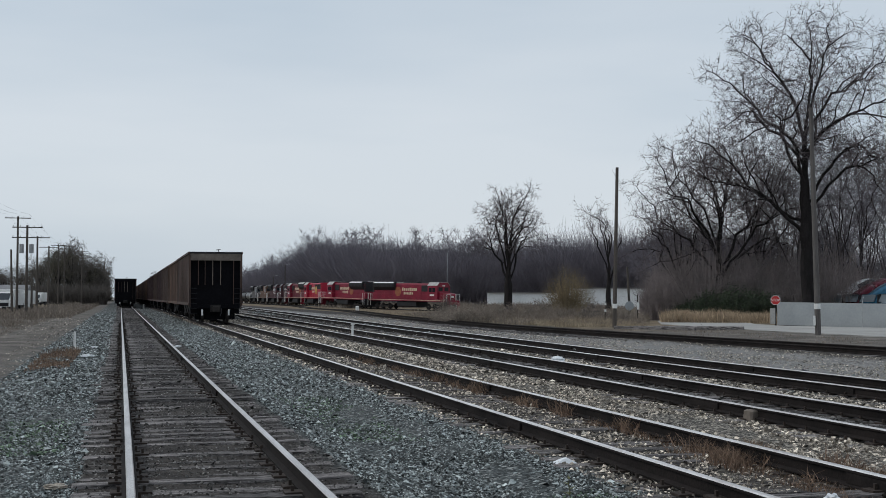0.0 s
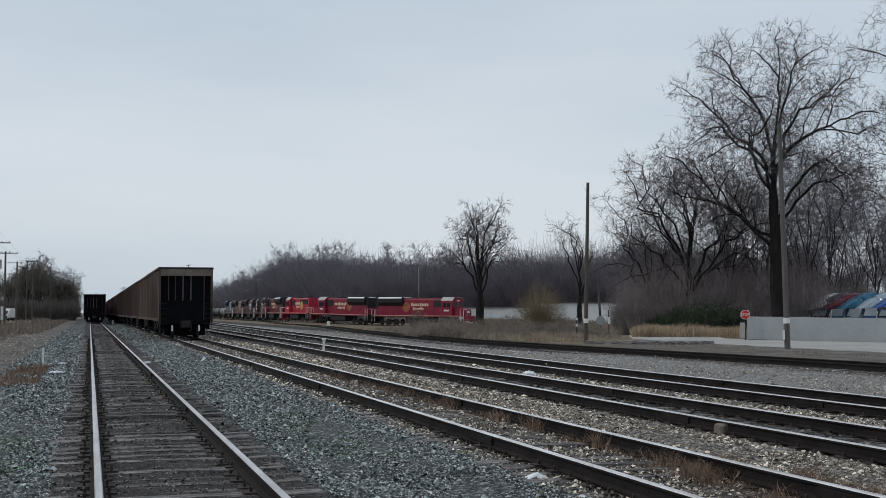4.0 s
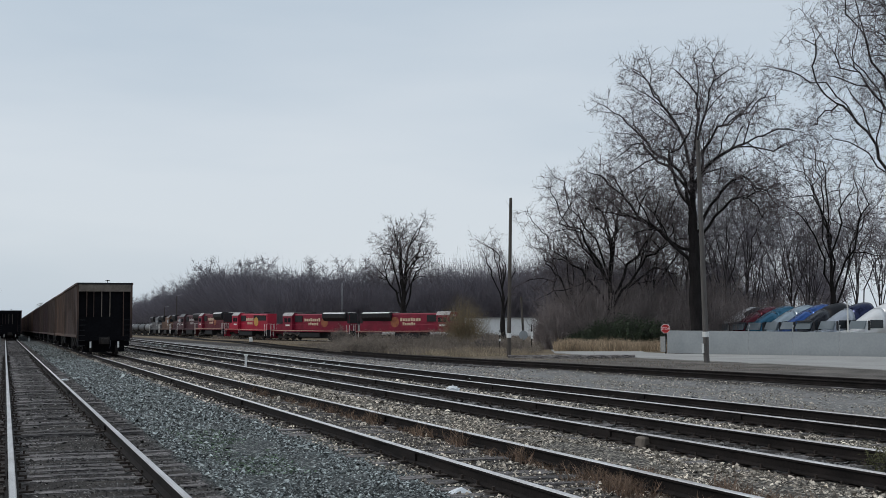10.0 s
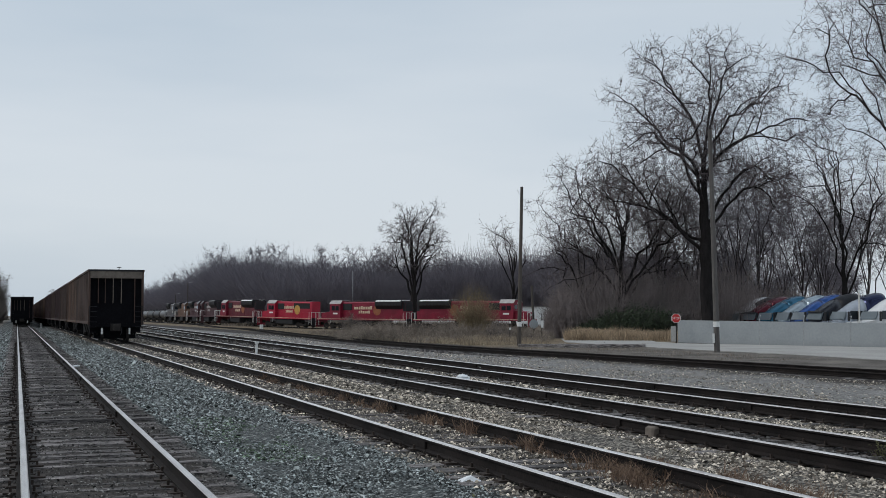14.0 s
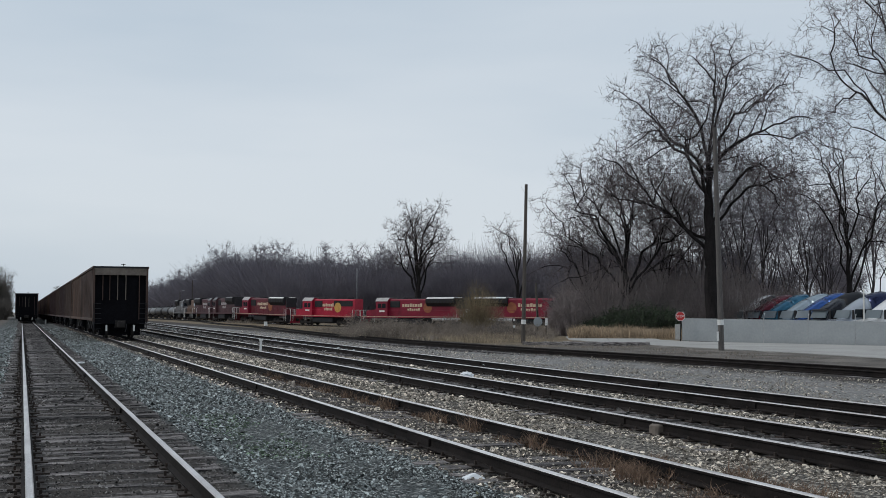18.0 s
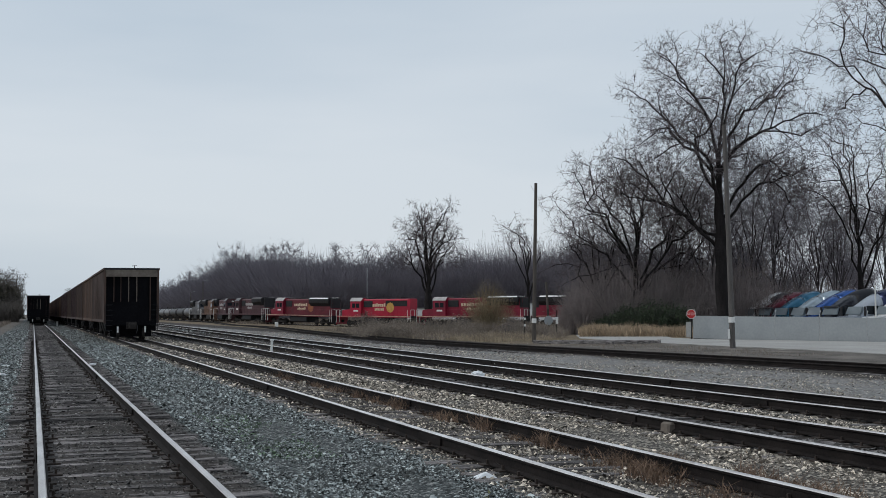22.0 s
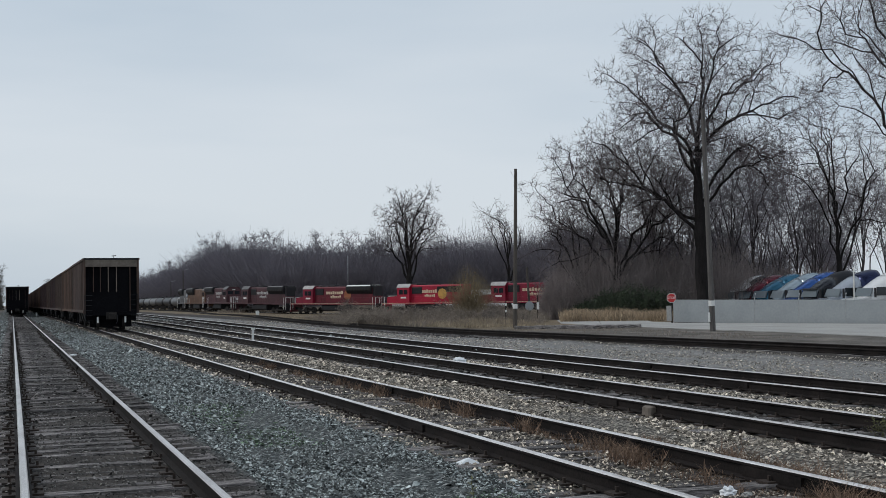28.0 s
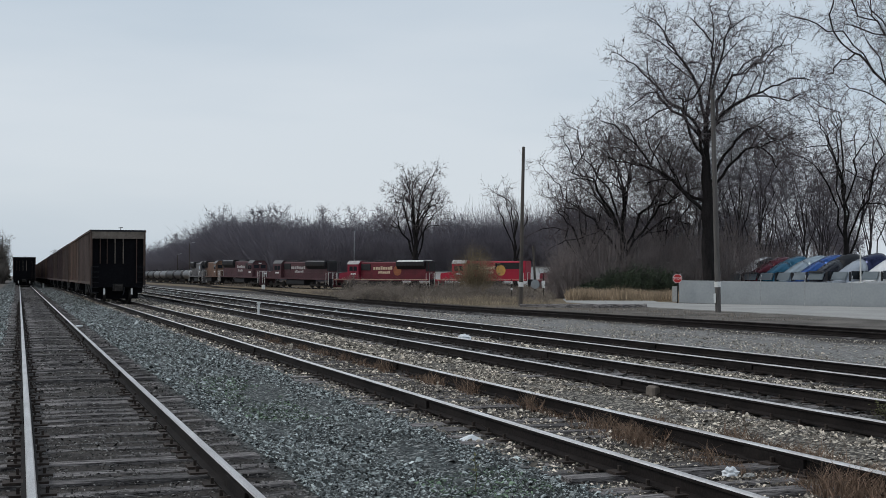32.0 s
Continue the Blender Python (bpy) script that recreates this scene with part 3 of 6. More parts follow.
def hopper(paint, band=None, label="brown open-top coal hopper car with sooty black ends"):
    band = band or M_HOPTAN
    t = thing("hopper_car", label, "hopper car", group="parked hopper cars")
    y0, y1 = -HL / 2, HL / 2
    for sx in (-1, 1):
        s = Shape()
        s.prism([(sx * (HW - 0.1), 1.15), (sx * (HW - 0.04), 1.15), (sx * (HW - 0.04), HH - 0.12), (sx * (HW - 0.1), HH - 0.12)], y0 + 0.05, y1 - 0.05)
        part("side_sheet", s, paint, t)
    for sx in (-1, 1):
        n = 12
        for k in range(n + 1):
            y = y0 + 0.12 + (HL - 0.24) * k / n
            w = 0.085 if k % 4 else 0.13
            r = Shape()
            r.prism([(sx * (HW - 0.045), 1.16), (sx * (HW - 0.012), 1.2), (sx * (HW - 0.012), HH - 0.16), (sx * (HW - 0.045), HH - 0.13)], y - w, y + w)
            part("side_post", r, paint, t)
        c = Shape()
        c.box(min(sx * (HW - 0.16), sx * (HW + 0.03)), max(sx * (HW - 0.16), sx * (HW + 0.03)), y0, y1, HH - 0.13, HH, 0.02)
        part("top_chord", c, paint, t)
        c = Shape()
        c.box(min(sx * (HW - 0.12), sx * (HW + 0.01)), max(sx * (HW - 0.12), sx * (HW + 0.01)), y0, y1, 1.02, 1.18, 0.02)
        part("side_sill", c, paint, t)
    for sy in (-1, 1):
        ye = sy * (HL / 2)
        s = Shape()
        s.box(-HW + 0.08, HW - 0.08, min(ye, ye - sy * 0.05) - 0.0, max(ye, ye - sy * 0.05), HH - 0.52, HH - 0.1)
        part("end_band", s, band, t, "upper end panel")
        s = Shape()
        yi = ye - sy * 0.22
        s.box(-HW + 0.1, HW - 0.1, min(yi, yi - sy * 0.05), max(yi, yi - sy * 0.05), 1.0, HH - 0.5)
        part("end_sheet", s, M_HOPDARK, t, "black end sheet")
        for x, hh, m in ((-1.02, 1.9, paint), (-0.62, 1.9, paint), (-0.17, 1.9, M_HOPTAN), (0.3, 1.9, M_HOPTAN), (1.08, 0.0, paint)):
            s = Shape()
            w = 0.022
            s.box(x - w, x + w, min(ye - sy * 0.2, ye - sy * 0.08), max(ye - sy * 0.2, ye - sy * 0.08), 1.1 if not hh else HH - 0.5 - 1.5, HH - 0.5)
            part("end_post", s, m, t)
        for sx in (-1, 1):
            s = Shape()
            s.box(min(sx * (HW - 0.13), sx * (HW - 0.02)), max(sx * (HW - 0.13), sx * (HW - 0.02)), min(ye, ye - sy * 0.24), max(ye, ye - sy * 0.24), 0.95, HH - 0.1, 0.01)
            part("corner_post", s, paint, t)
            s = Shape()
            x = sx * 0.79
            s.box(x - 0.05, x + 0.05, min(ye + sy * 0.0, ye + sy * 0.03), max(ye + sy * 0.0, ye + sy * 0.03), 0.42, 0.78)
            part("reflector", s, M_WHITE, t, "white reflective end plate")
            s = Shape()
            for zz in (0.55, 0.85, 1.15, 1.45, 1.75, 2.05):
                s.tube([(sx * (HW - 0.5), ye + sy * 0.04, zz), (sx * (HW - 0.08), ye + sy * 0.04, zz)], 0.014, 5)
            s.tube([(sx * (HW - 0.08), ye + sy * 0.04, 0.5), (sx * (HW - 0.08), ye + sy * 0.04, 2.1)], 0.018, 5)
            part("ladder", s, M_BLACK, t)
        s = Shape()
        s.box(-HW + 0.04, HW - 0.04, min(ye - sy * 0.3, ye + sy * 0.02), max(ye - sy * 0.3, ye + sy * 0.02), HH - 0.11, HH, 0.015)
        part("end_rim", s, M_BLACK, t, "sooty top rim")
        s = Shape()
        s.box(-HW + 0.15, HW - 0.15, min(ye - sy * 0.4, ye), max(ye - sy * 0.4, ye), 0.84, 1.06)
        part("end_sill", s, M_HOPDARK, t)
        # Added black boxes stand in for the deep shade under the car end.
        s = Shape()
        s.box(-1.2, 1.2, min(ye - sy * 0.95, ye - sy * 0.6), max(ye - sy * 0.95, ye - sy * 0.6), 0.16, 0.95)
        s.box(-1.45, 1.45, min(ye - sy * 0.6, ye - sy * 0.45), max(ye - sy * 0.6, ye - sy * 0.45), 0.5, 0.9)
        part("dark_gap_filler", s, M_HOPDARK, t)
        coupler(t, ye, sy)
        bogie(t, sy * (HL / 2 - 1.75))
    for k in (-1.5, -0.5, 0.5, 1.5):
        s = Shape()
        yc = k * 2.7
        s.rings([[(-1.35, yc - 1.3, 1.3), (1.35, yc - 1.3, 1.3), (1.35, yc + 1.3, 1.3), (-1.35, yc + 1.3, 1.3)], [(-1.1, yc - 0.4, 0.4), (1.1, yc - 0.4, 0.4), (1.1, yc + 0.4, 0.4), (-1.1, yc + 0.4, 0.4)]])
        part("hopper_bay", s, M_STEEL, t)
    s = Shape()
    s.box(-0.25, 0.25, y0 + 0.3, y1 - 0.3, 0.85, 1.1)
    part("centre_sill", s, M_STEEL, t)
    s = Shape()
    s.box(-HW + 0.1, HW - 0.1, y0 + 0.3, y1 - 0.3, 1.25, 2.6)
    part("lading", s, M_HOPDARK, t)
    s = Shape()
    s.tube([(0.15, y0 + 0.1, HH - 0.05), (0.15, y0 + 0.1, HH + 0.16)], 0.02, 5)
    s.tube([(0.02, y0 + 0.1, HH + 0.12), (0.28, y0 + 0.1, HH + 0.14)], 0.02, 5)
    part("brake_wheel_stem", s, M_STEEL, t)
    return t


PITCH = HL + 1.0
M_HOPMAROON = mat("maroon_hopper_paint", (0.078, 0.045, 0.043), 0.8, other=(0.028, 0.02, 0.021), scale=0.7, fine=7, bump=0.1, stretch=(1, 1, 0.3), spec=0.2)
M_HOPRUST = mat("rusty_hopper_paint", (0.15, 0.092, 0.066), 0.8, other=(0.05, 0.034, 0.028), scale=0.7, fine=7, bump=0.1, stretch=(1, 1, 0.3), spec=0.2)
STRING = [hopper(M_HOPBROWN), hopper(M_HOPMAROON, None, "dark maroon open-top coal hopper car with sooty ends"), hopper(M_HOPRUST, None, "rusty brown open-top coal hopper car with sooty ends")]
for k, kind in enumerate((0, 2, 0, 1, 0, 1, 1, 2, 0, 1, 0, 0, 1, 2, 0, 1, 0, 1, 1, 0)):
    m = pose(5.54 + (0.03 if k % 3 == 1 else 0.0), 74.4 + HL / 2 + PITCH * k, 0)
    if k == (0, 3, 1)[kind]:
        STRING[kind].matrix_basis = m
    else:
        copy_thing(STRING[kind], m)
sooty = hopper(M_HOPMAROON, M_HOPDARK, "sooty dark open-top coal hopper car on the straight track")
sooty.matrix_basis = pose(0.7, 188.0 + HL / 2, 0)
for k in range(1, 8):
    copy_thing(sooty, pose(0.7, 188.0 + HL / 2 + PITCH * k, 0))


# ---------------------------------------------------------------- rolling stock: locomotives (x across, y along, cab towards +y)
def locomotive(label, length, paint, cab_paint, bars, disc=False, wide=False, radiator="flared", stripe=True):
    """A diesel locomotive with its cab towards +y; its origin is at rail level in the middle."""
    t = thing("diesel_locomotive", label, "locomotive", group="locomotives of the moving train")
    h = length / 2
    deck, hood_w, hood_z = 1.72, 0.92, 4.6
    s = Shape()
    s.box(-1.5, 1.5, -h + 0.5, h - 0.5, deck - 0.24, deck, 0.02)
    part("frame", s, paint, t)
    for sx in (-1, 1) if stripe else ():
        s = Shape()
        s.box(min(sx * 1.51, sx * 1.525), max(sx * 1.51, sx * 1.525), -h + 0.6, h - 0.6, deck - 0.09, deck - 0.02)
        part("sill_stripe", s, M_CREAM, t, "pale stripe along the frame")
    s = Shape()
    prof = [(-1.35, 0.62), (-1.1, 0.42), (1.1, 0.42), (1.35, 0.62), (1.35, 1.3), (1.1, 1.48), (-1.1, 1.48), (-1.35, 1.3)]
    s.prism(prof, -2.6, 2.6)
    part("fuel_tank", s, M_BLACK, t)
    six = length > 19
    for sy in (-1, 1):
        bogie(t, sy * (h - 4.0), spread=0.92 if six else 1.25, axles=3 if six else 2, wheel_r=0.51)
        s = Shape()
        y = sy * (h - 0.3)
        s.prism([(-1.45, 0.25), (1.45, 0.25), (1.45, deck), (-1.45, deck)], min(y, y - sy * 0.12), max(y, y - sy * 0.12))
        part("pilot", s, M_BLACK if sy < 0 else paint, t)
        s = Shape()
        s.box(-0.75, 0.75, min(y, y + sy * 0.04), max(y, y + sy * 0.04), 0.35, 0.85)
        part("pilot_plate", s, M_WHITE if sy > 0 else M_GREYLOCO, t, "pale pilot plate")
        coupler(t, sy * (h - 0.35), sy)
        for sx in (-1, 1):
            s = Shape()
            for k in range(4):
                s.box(min(sx * 1.05, sx * 1.5), max(sx * 1.05, sx * 1.5), min(y - sy * 0.35, y), max(y - sy * 0.35, y), 0.4 + k * 0.36, 0.45 + k * 0.36)
            part("steps", s, M_STEEL, t)
            s = Shape()
            for yy in (y - sy * 0.05, y - sy * 0.75):
                s.tube([(sx * 1.48, yy, 0.6), (sx * 1.48, yy, 2.75)], 0.035, 6)
            s.tube([(sx * 0.55, y - sy * 0.05, deck), (sx * 0.55, y - sy * 0.05, 2.75)], 0.03, 6)
            s.tube([(sx * 0.55, y - sy * 0.05, 2.75), (sx * 1.48, y - sy * 0.05, 2.75)], 0.03, 6)
            part("end_handrail", s, M_WHITE, t, "pale end handrail")
    for sx in (-1, 1):
        s = Shape()
        s.tube([(sx * 1.48, -h + 1.2, 2.72), (sx * 1.48, h - 5.2, 2.72)], 0.02, 5)
        k = -h + 1.4
        while k < h - 5.2:
            s.tube([(sx * 1.48, k, deck), (sx * 1.48, k, 2.72)], 0.018, 5)
            k += 1.9
        part("side_handrail", s, paint, t)
    # long hood
    cab0 = h - (5.3 if wide else 6.1)
    s = Shape()
    c = 0.18
    prof = [(-hood_w, deck), (hood_w, deck), (hood_w, hood_z - c), (hood_w - c, hood_z), (-hood_w + c, hood_z), (-hood_w, hood_z - c)]
    s.prism(prof, -h + 1.0, cab0)
    hood = part("long_hood", s, paint, t)
    for sx in (-1, 1):
        k = -h + 1.9
        while k < cab0 - 0.9:
            s = Shape()
            s.box(min(sx * hood_w, sx * (hood_w + 0.018)), max(sx * hood_w, sx * (hood_w + 0.018)), k, k + 0.78, deck + 0.12, deck + 1.55, 0.005)
            part("hood_door", s, paint, hood)
            k += 0.92
    # radiator section
    r0, r1 = -h + 1.6, -h + 1.6 + 0.27 * length
    s = Shape()
    if radiator == "flared":
        s.prism([(-hood_w - 0.02, 3.35), (hood_w + 0.02, 3.35), (1.42, 3.95), (1.42, 4.58), (1.15, 4.78), (-1.15, 4.78), (-1.42, 4.58), (-1.42, 3.95)], r0, r1)
    else:
        s.prism([(-hood_w - 0.03, 3.35), (hood_w + 0.03, 3.35), (hood_w + 0.03, 4.3), (-hood_w - 0.03, 4.3)], r0, r1)
    part("radiator", s, M_BLACK, t, "black radiator housing")
    for sx in (-1, 1):
        s = Shape()
        if radiator == "flared":
            s.prism([(sx * 1.12, 4.78), (sx * 1.42, 4.60), (sx * 1.45, 4.64), (sx * 1.15, 4.84)], r0 + 0.2, r1 - 0.2)
        else:
            s.box(min(sx * 0.7, sx * 0.8), max(sx * 0.7, sx * 0.8), r0, r1, 4.43, 4.47)
        part("radiator_edge", s, M_WHITE if stripe else M_GREYLOCO, t, "pale radiator edge")
        for k in range(9):
            y = r0 + (r1 - r0) * (k + 0.5) / 9
            s = Shape()
            xw = 1.425 if radiator == "flared" else hood_w + 0.032
            s.box(min(sx * xw, sx * (xw + 0.02)), max(sx * xw, sx * (xw + 0.02)), y - 0.12, y + 0.12, 3.9, 4.28)
            part("louvre", s, M_STEEL, t)
    for k in range(2 if six else 1):
        y = r0 + (r1 - r0) * (0.3 + 0.4 * k)
        s = Shape()
        s.tube([(0, y, 4.7), (0, y, 4.86)], 0.6, 16)
        part("radiator_fan", s, M_BLACK, t)
    s = Shape()
    s.box(-0.55, 0.55, 0.2, 1.9, hood_z - 0.02, hood_z + 0.26, 0.06)
    part("exhaust_housing", s, M_BLACK, t)
    s = Shape()
    s.box(-hood_w - 0.12, hood_w + 0.12, cab0 - 2.2, cab0 - 0.2, 3.2, 4.25, 0.05)
    part("blower_housing", s, M_BLACK, t, "black blower housing")
    s = Shape()
    s.box(-hood_w - 0.02, hood_w + 0.02, -h + 0.98, r0 - 0.02, 3.0, hood_z + 0.02, 0.05)
    part("hood_end", s, paint if radiator == "flat" else M_BLACK, t, "hood end")
    s = Shape()
    s.box(-0.5, 0.5, r1 + 0.2, cab0 - 0.3, hood_z - 0.01, hood_z + 0.1, 0.03)
    part("roof_walk", s, M_BLACK, t, "sooty roof hatches")
    # cab
    cw = 1.5
    n0 = h - (0.55 if wide else 1.0)
    s = Shape()
    cz = 4.75
    prof = [(-cw, deck), (cw, deck), (cw, 4.2), (0.95, cz), (-0.95, cz), (-cw, 4.2)]
    s.prism(prof, cab0, cab0 + 2.45)
    cab = part("cab", s, cab_paint, t)
    # Sky glare on the cab top is put into the roof's colour.
    s = Shape()
    roof = [(-cw - 0.03, 4.2), (-0.96, cz + 0.02), (0.96, cz + 0.02), (cw + 0.03, 4.2), (cw + 0.03, 4.26), (0.98, cz + 0.08), (-0.98, cz + 0.08), (-cw - 0.03, 4.26)]
    s.prism(roof, cab0 - 0.05, cab0 + 2.55)
    part("roof", s, M_PALE if stripe else M_GREYLOCO, cab, "cab roof with pale sky glare painted in")
    for sx in (-1, 1):
        s = Shape()
        for a, b in ((0.35, 1.1), (1.25, 2.0)):
            s.box(min(sx * cw, sx * (cw + 0.02)), max(sx * cw, sx * (cw + 0.02)), cab0 + a, cab0 + b, 3.1, 3.85)
        part("side_window", s, M_GLASS, cab)
        s = Shape()
        s.box(min(sx * cw, sx * (cw + 0.015)), max(sx * cw, sx * (cw + 0.015)), cab0 + 0.6, cab0 + 1.7, 2.45, 2.72)
        part("number_bars", s, M_WHITE, cab, "small white bars")
        s = Shape()
        s.box(min(sx * 0.2, sx * 1.15), max(sx * 0.2, sx * 1.15), cab0 + 2.45, cab0 + 2.47, 3.3, 3.95)
        part("windscreen", s, M_GLASS, cab)
    # nose
    s = Shape()
    nw = 1.1 if wide else 0.92
    nz = 3.1 if wide else 2.95
    s.rings([[(-nw, cab0 + 2.4, deck), (nw, cab0 + 2.4, deck), (nw, cab0 + 2.4, nz), (-nw, cab0 + 2.4, nz)], [(-nw, n0 - 0.25, deck), (nw, n0 - 0.25, deck), (nw, n0 - 0.25, nz - 0.25), (-nw, n0 - 0.25, nz - 0.25)], [(-nw * 0.8, n0, deck), (nw * 0.8, n0, deck), (nw * 0.8, n0, nz - 0.5), (-nw * 0.8, n0, nz - 0.5)]])
    part("short_hood", s, cab_paint, t)
    s = Shape()
    s.box(-0.3, 0.3, n0, n0 + 0.03, 2.2, 2.5)
    part("nose_bars", s, M_WHITE, t, "white bars on the nose")
    s = Shape()
    s.tube([(-0.16, cab0 + 2.48, 4.22), (-0.16, cab0 + 2.56, 4.22)], 0.12, 10)
    s.tube([(0.16, cab0 + 2.48, 4.22), (0.16, cab0 + 2.56, 4.22)], 0.12, 10)
    part("headlight", s, M_WHITE, t)
    # plain bars where the side carries writing
    if bars:
        mid = (r1 + cab0 - 2.2) / 2 + 0.3
        for sx in (-1, 1):
            x0, x1 = sorted((sx * (hood_w + 0.02), sx * (hood_w + 0.035)))
            wlen = 4.2 if six else 3.4
            for z0, z1, wl_, off in ((3.3, 3.85, wlen, 0.0), (2.62, 3.1, wlen * 0.62, -0.3)):
                n = 8 if wl_ > 3 else 6
                for k in range(n):
                    a = mid + off - wl_ / 2 + wl_ * k / n
                    s = Shape()
                    s.box(x0, x1, a, a + wl_ / n * 0.78, z0, z1 - (0.0 if k in (0, 4) else 0.1))
                    part("side_bar", s, M_CREAM if stripe else M_PALE, t)
            if disc:
                s = Shape()
                yy = mid - wlen / 2 - 1.1
                s.tube([(sx * (hood_w + 0.015), yy, 3.15), (sx * (hood_w + 0.04), yy, 3.15)], 0.85, 24)
                part("round_emblem", s, M_GOLD if disc == "gold" else M_FADEDGOLD, t, "gold round emblem shape" if disc == "gold" else "faded gold round emblem shape")
    return t


TRAIN = spline([p for p in T6], 0.5)
TRAIN_S = np.arange(len(TRAIN)) * 0.5
_at0 = TRAIN_S[int(np.argmin(np.hypot(TRAIN[:, 0] - 38.95, TRAIN[:, 1] - 254.6)))]
SPEED = 2.42


def on_train(a):
    s = _at0 + a
    y = float(np.interp(s, TRAIN_S, TRAIN[:, 1]))
    return Vector((float(np.interp(s, TRAIN_S, TRAIN[:, 0])), y, far_rail(y)))


def ride(a, half, back=False):
    """Pose of a vehicle whose middle is a metres along the track, with the bogies half its bogie distance from it."""
    p, q = on_train(a - half), on_train(a + half)
    d = (q - p) if not back else (p - q)
    return Matrix.Translation((p + q) / 2) @ Matrix.Rotation(math.atan2(-d.x, d.y), 4, "Z") @ Matrix.Rotation(math.atan2(d.z, math.hypot(d.x, d.y)), 4, "X")


# rear end of each vehicle at the clip's start, its length, and whether its cab points backwards
CONSIST = []


def join(ob, rear, length, back):
    CONSIST.append((ob, rear + length / 2, length / 2 - (4.0 if length > 17 else 2.6), back))
    ob.matrix_basis = ride(rear + length / 2, length / 2 - 4.0, back)


join(locomotive("red diesel locomotive leading, cab forward, pale side bars", 22.2, M_CPRED, M_CPRED, True, disc="faded", wide=True), 35.0, 22.4, False)
join(locomotive("red diesel locomotive with black flared radiator, cab backward", 21.2, M_CPRED, M_CPRED, True, disc="faded"), 13.6, 21.4, True)
join(locomotive("bright red short diesel locomotive with gold round emblem", 17.65, M_BRIGHT, M_BRIGHT, True, disc="gold", radiator="flat"), -4.3, 17.8, True)
join(locomotive("dark red diesel locomotive with black radiator, cab backward", 21.6, M_DARKRED, M_CPRED, True, disc="faded"), -26.1, 21.8, True)
join(locomotive("grimy maroon diesel locomotive, cab backward", 20.2, M_MAROON, M_MAROON, True, stripe=False), -46.5, 20.4, True)
join(locomotive("grimy maroon diesel locomotive, cab forward", 21.6, M_MAROON, M_MAROON, True, stripe=False), -68.3, 21.8, False)
join(locomotive("dusty orange diesel locomotive", 21.6, M_ORANGE, M_ORANGE, False, wide=True, stripe=False), -90.1, 21.8, False)
join(locomotive("grey diesel locomotive coupled to the tank cars", 21.6, M_GREYLOCO, M_GREYLOCO, False, wide=True, stripe=False), -111.9, 21.8, False)


def tank_car(paint, label):
    t = thing("tank_car", label, "tank car", group="tank cars of the moving train")
    L = 15.2
    s = Shape()
    r, zc = 1.12, 2.0
    ring = []
    for y, k in ((-L / 2 + 0.9, 0.25), (-L / 2 + 1.05, 0.7), (-L / 2 + 1.5, 1.0), (L / 2 - 1.5, 1.0), (L / 2 - 1.05, 0.7), (L / 2 - 0.9, 0.25)):
        ring.append([(r * k * math.cos(a), y, zc + r * k * math.sin(a)) for a in (2 * math.pi * j / 24 for j in range(24))])
    s.rings(ring)
    part("tank", s, paint, t)
    s = Shape()
    s.tube([(0, 0, zc + r - 0.1), (0, 0, zc + r + 0.2)], 0.4, 14)
    part("dome", s, paint, t)
    s = Shape()
    s.box(-0.9, 0.9, -0.9, 0.9, zc + r - 0.06, zc + r)
    for x in (-0.9, 0.9):
        for y in (-0.9, 0.9):
            s.tube([(x, y, zc + r), (x, y, zc + r + 0.45)], 0.025, 5)
        s.tube([(x, -0.9, zc + r + 0.45), (x, 0.9, zc + r + 0.45)], 0.025, 5)
    part("platform_rail", s, M_STEEL, t)
    s = Shape()
    s.box(-0.25, 0.25, -L / 2, L / 2, 0.95, 1.3)
    for sy in (-1, 1):
        s.box(-1.4, 1.4, sy * (L / 2 - 0.25) - 0.15, sy * (L / 2 - 0.25) + 0.15, 0.95, 1.2)
        s.box(-0.9, 0.9, sy * (L / 2 - 2.4) - 0.5, sy * (L / 2 - 2.4) + 0.5, 1.2, 1.7)
    part("underframe", s, M_STEEL, t)
    s = Shape()
    for sx in (-1, 1):
        for k in range(5):
            s.tube([(sx * 1.46, -0.25, 1.0 + k * 0.6), (sx * 1.46, 0.25, 1.0 + k * 0.6)], 0.02, 4)
    part("ladder", s, M_STEEL, t)
    for sy in (-1, 1):
        bogie(t, sy * (L / 2 - 2.4))
        coupler(t, sy * (L / 2), sy)
    return t


tank_a = tank_car(M_TANK, "dirty silver tank car behind the locomotives")
tank_b = tank_car(M_TANKBLACK, "black tank car behind the locomotives")
rear = -111.9
for k in range(14):
    rear -= 16.2
    ob = (tank_a, tank_b)[k] if k < 2 else copy_thing(tank_a if k % 4 in (0, 3) else tank_b, Matrix())
    join(ob, rear, 16.2, True)


def motions():
    """The train rolls round its curve."""
    for ob, mid, half, back in CONSIST:
        walk(ob, [(t, ride(mid + SPEED * t, half, back)) for t in range(0, 33, 2)])


# ---------------------------------------------------------------- trees
def bend(p0, pc, p1, step, g, crook):
    """A crooked limb along a bow from p0 past pc to p1."""
    p0, pc, p1 = (np.array(p, float) for p in (p0, pc, p1))
    n = max(3, int((np.linalg.norm(pc - p0) + np.linalg.norm(p1 - pc)) / step))
    t = np.arange(1, n + 1)[:, None] / n
    line = (1 - t) ** 2 * p0 + 2 * t * (1 - t) * pc + t * t * p1
    kink, drift = np.zeros(3), np.zeros(3)
    for i in range(n):
        if i % 3 == 0:
            drift = g.normal(0, crook, 3)
        kink = kink * 0.9 + drift * step
        line[i] += kink
    return line


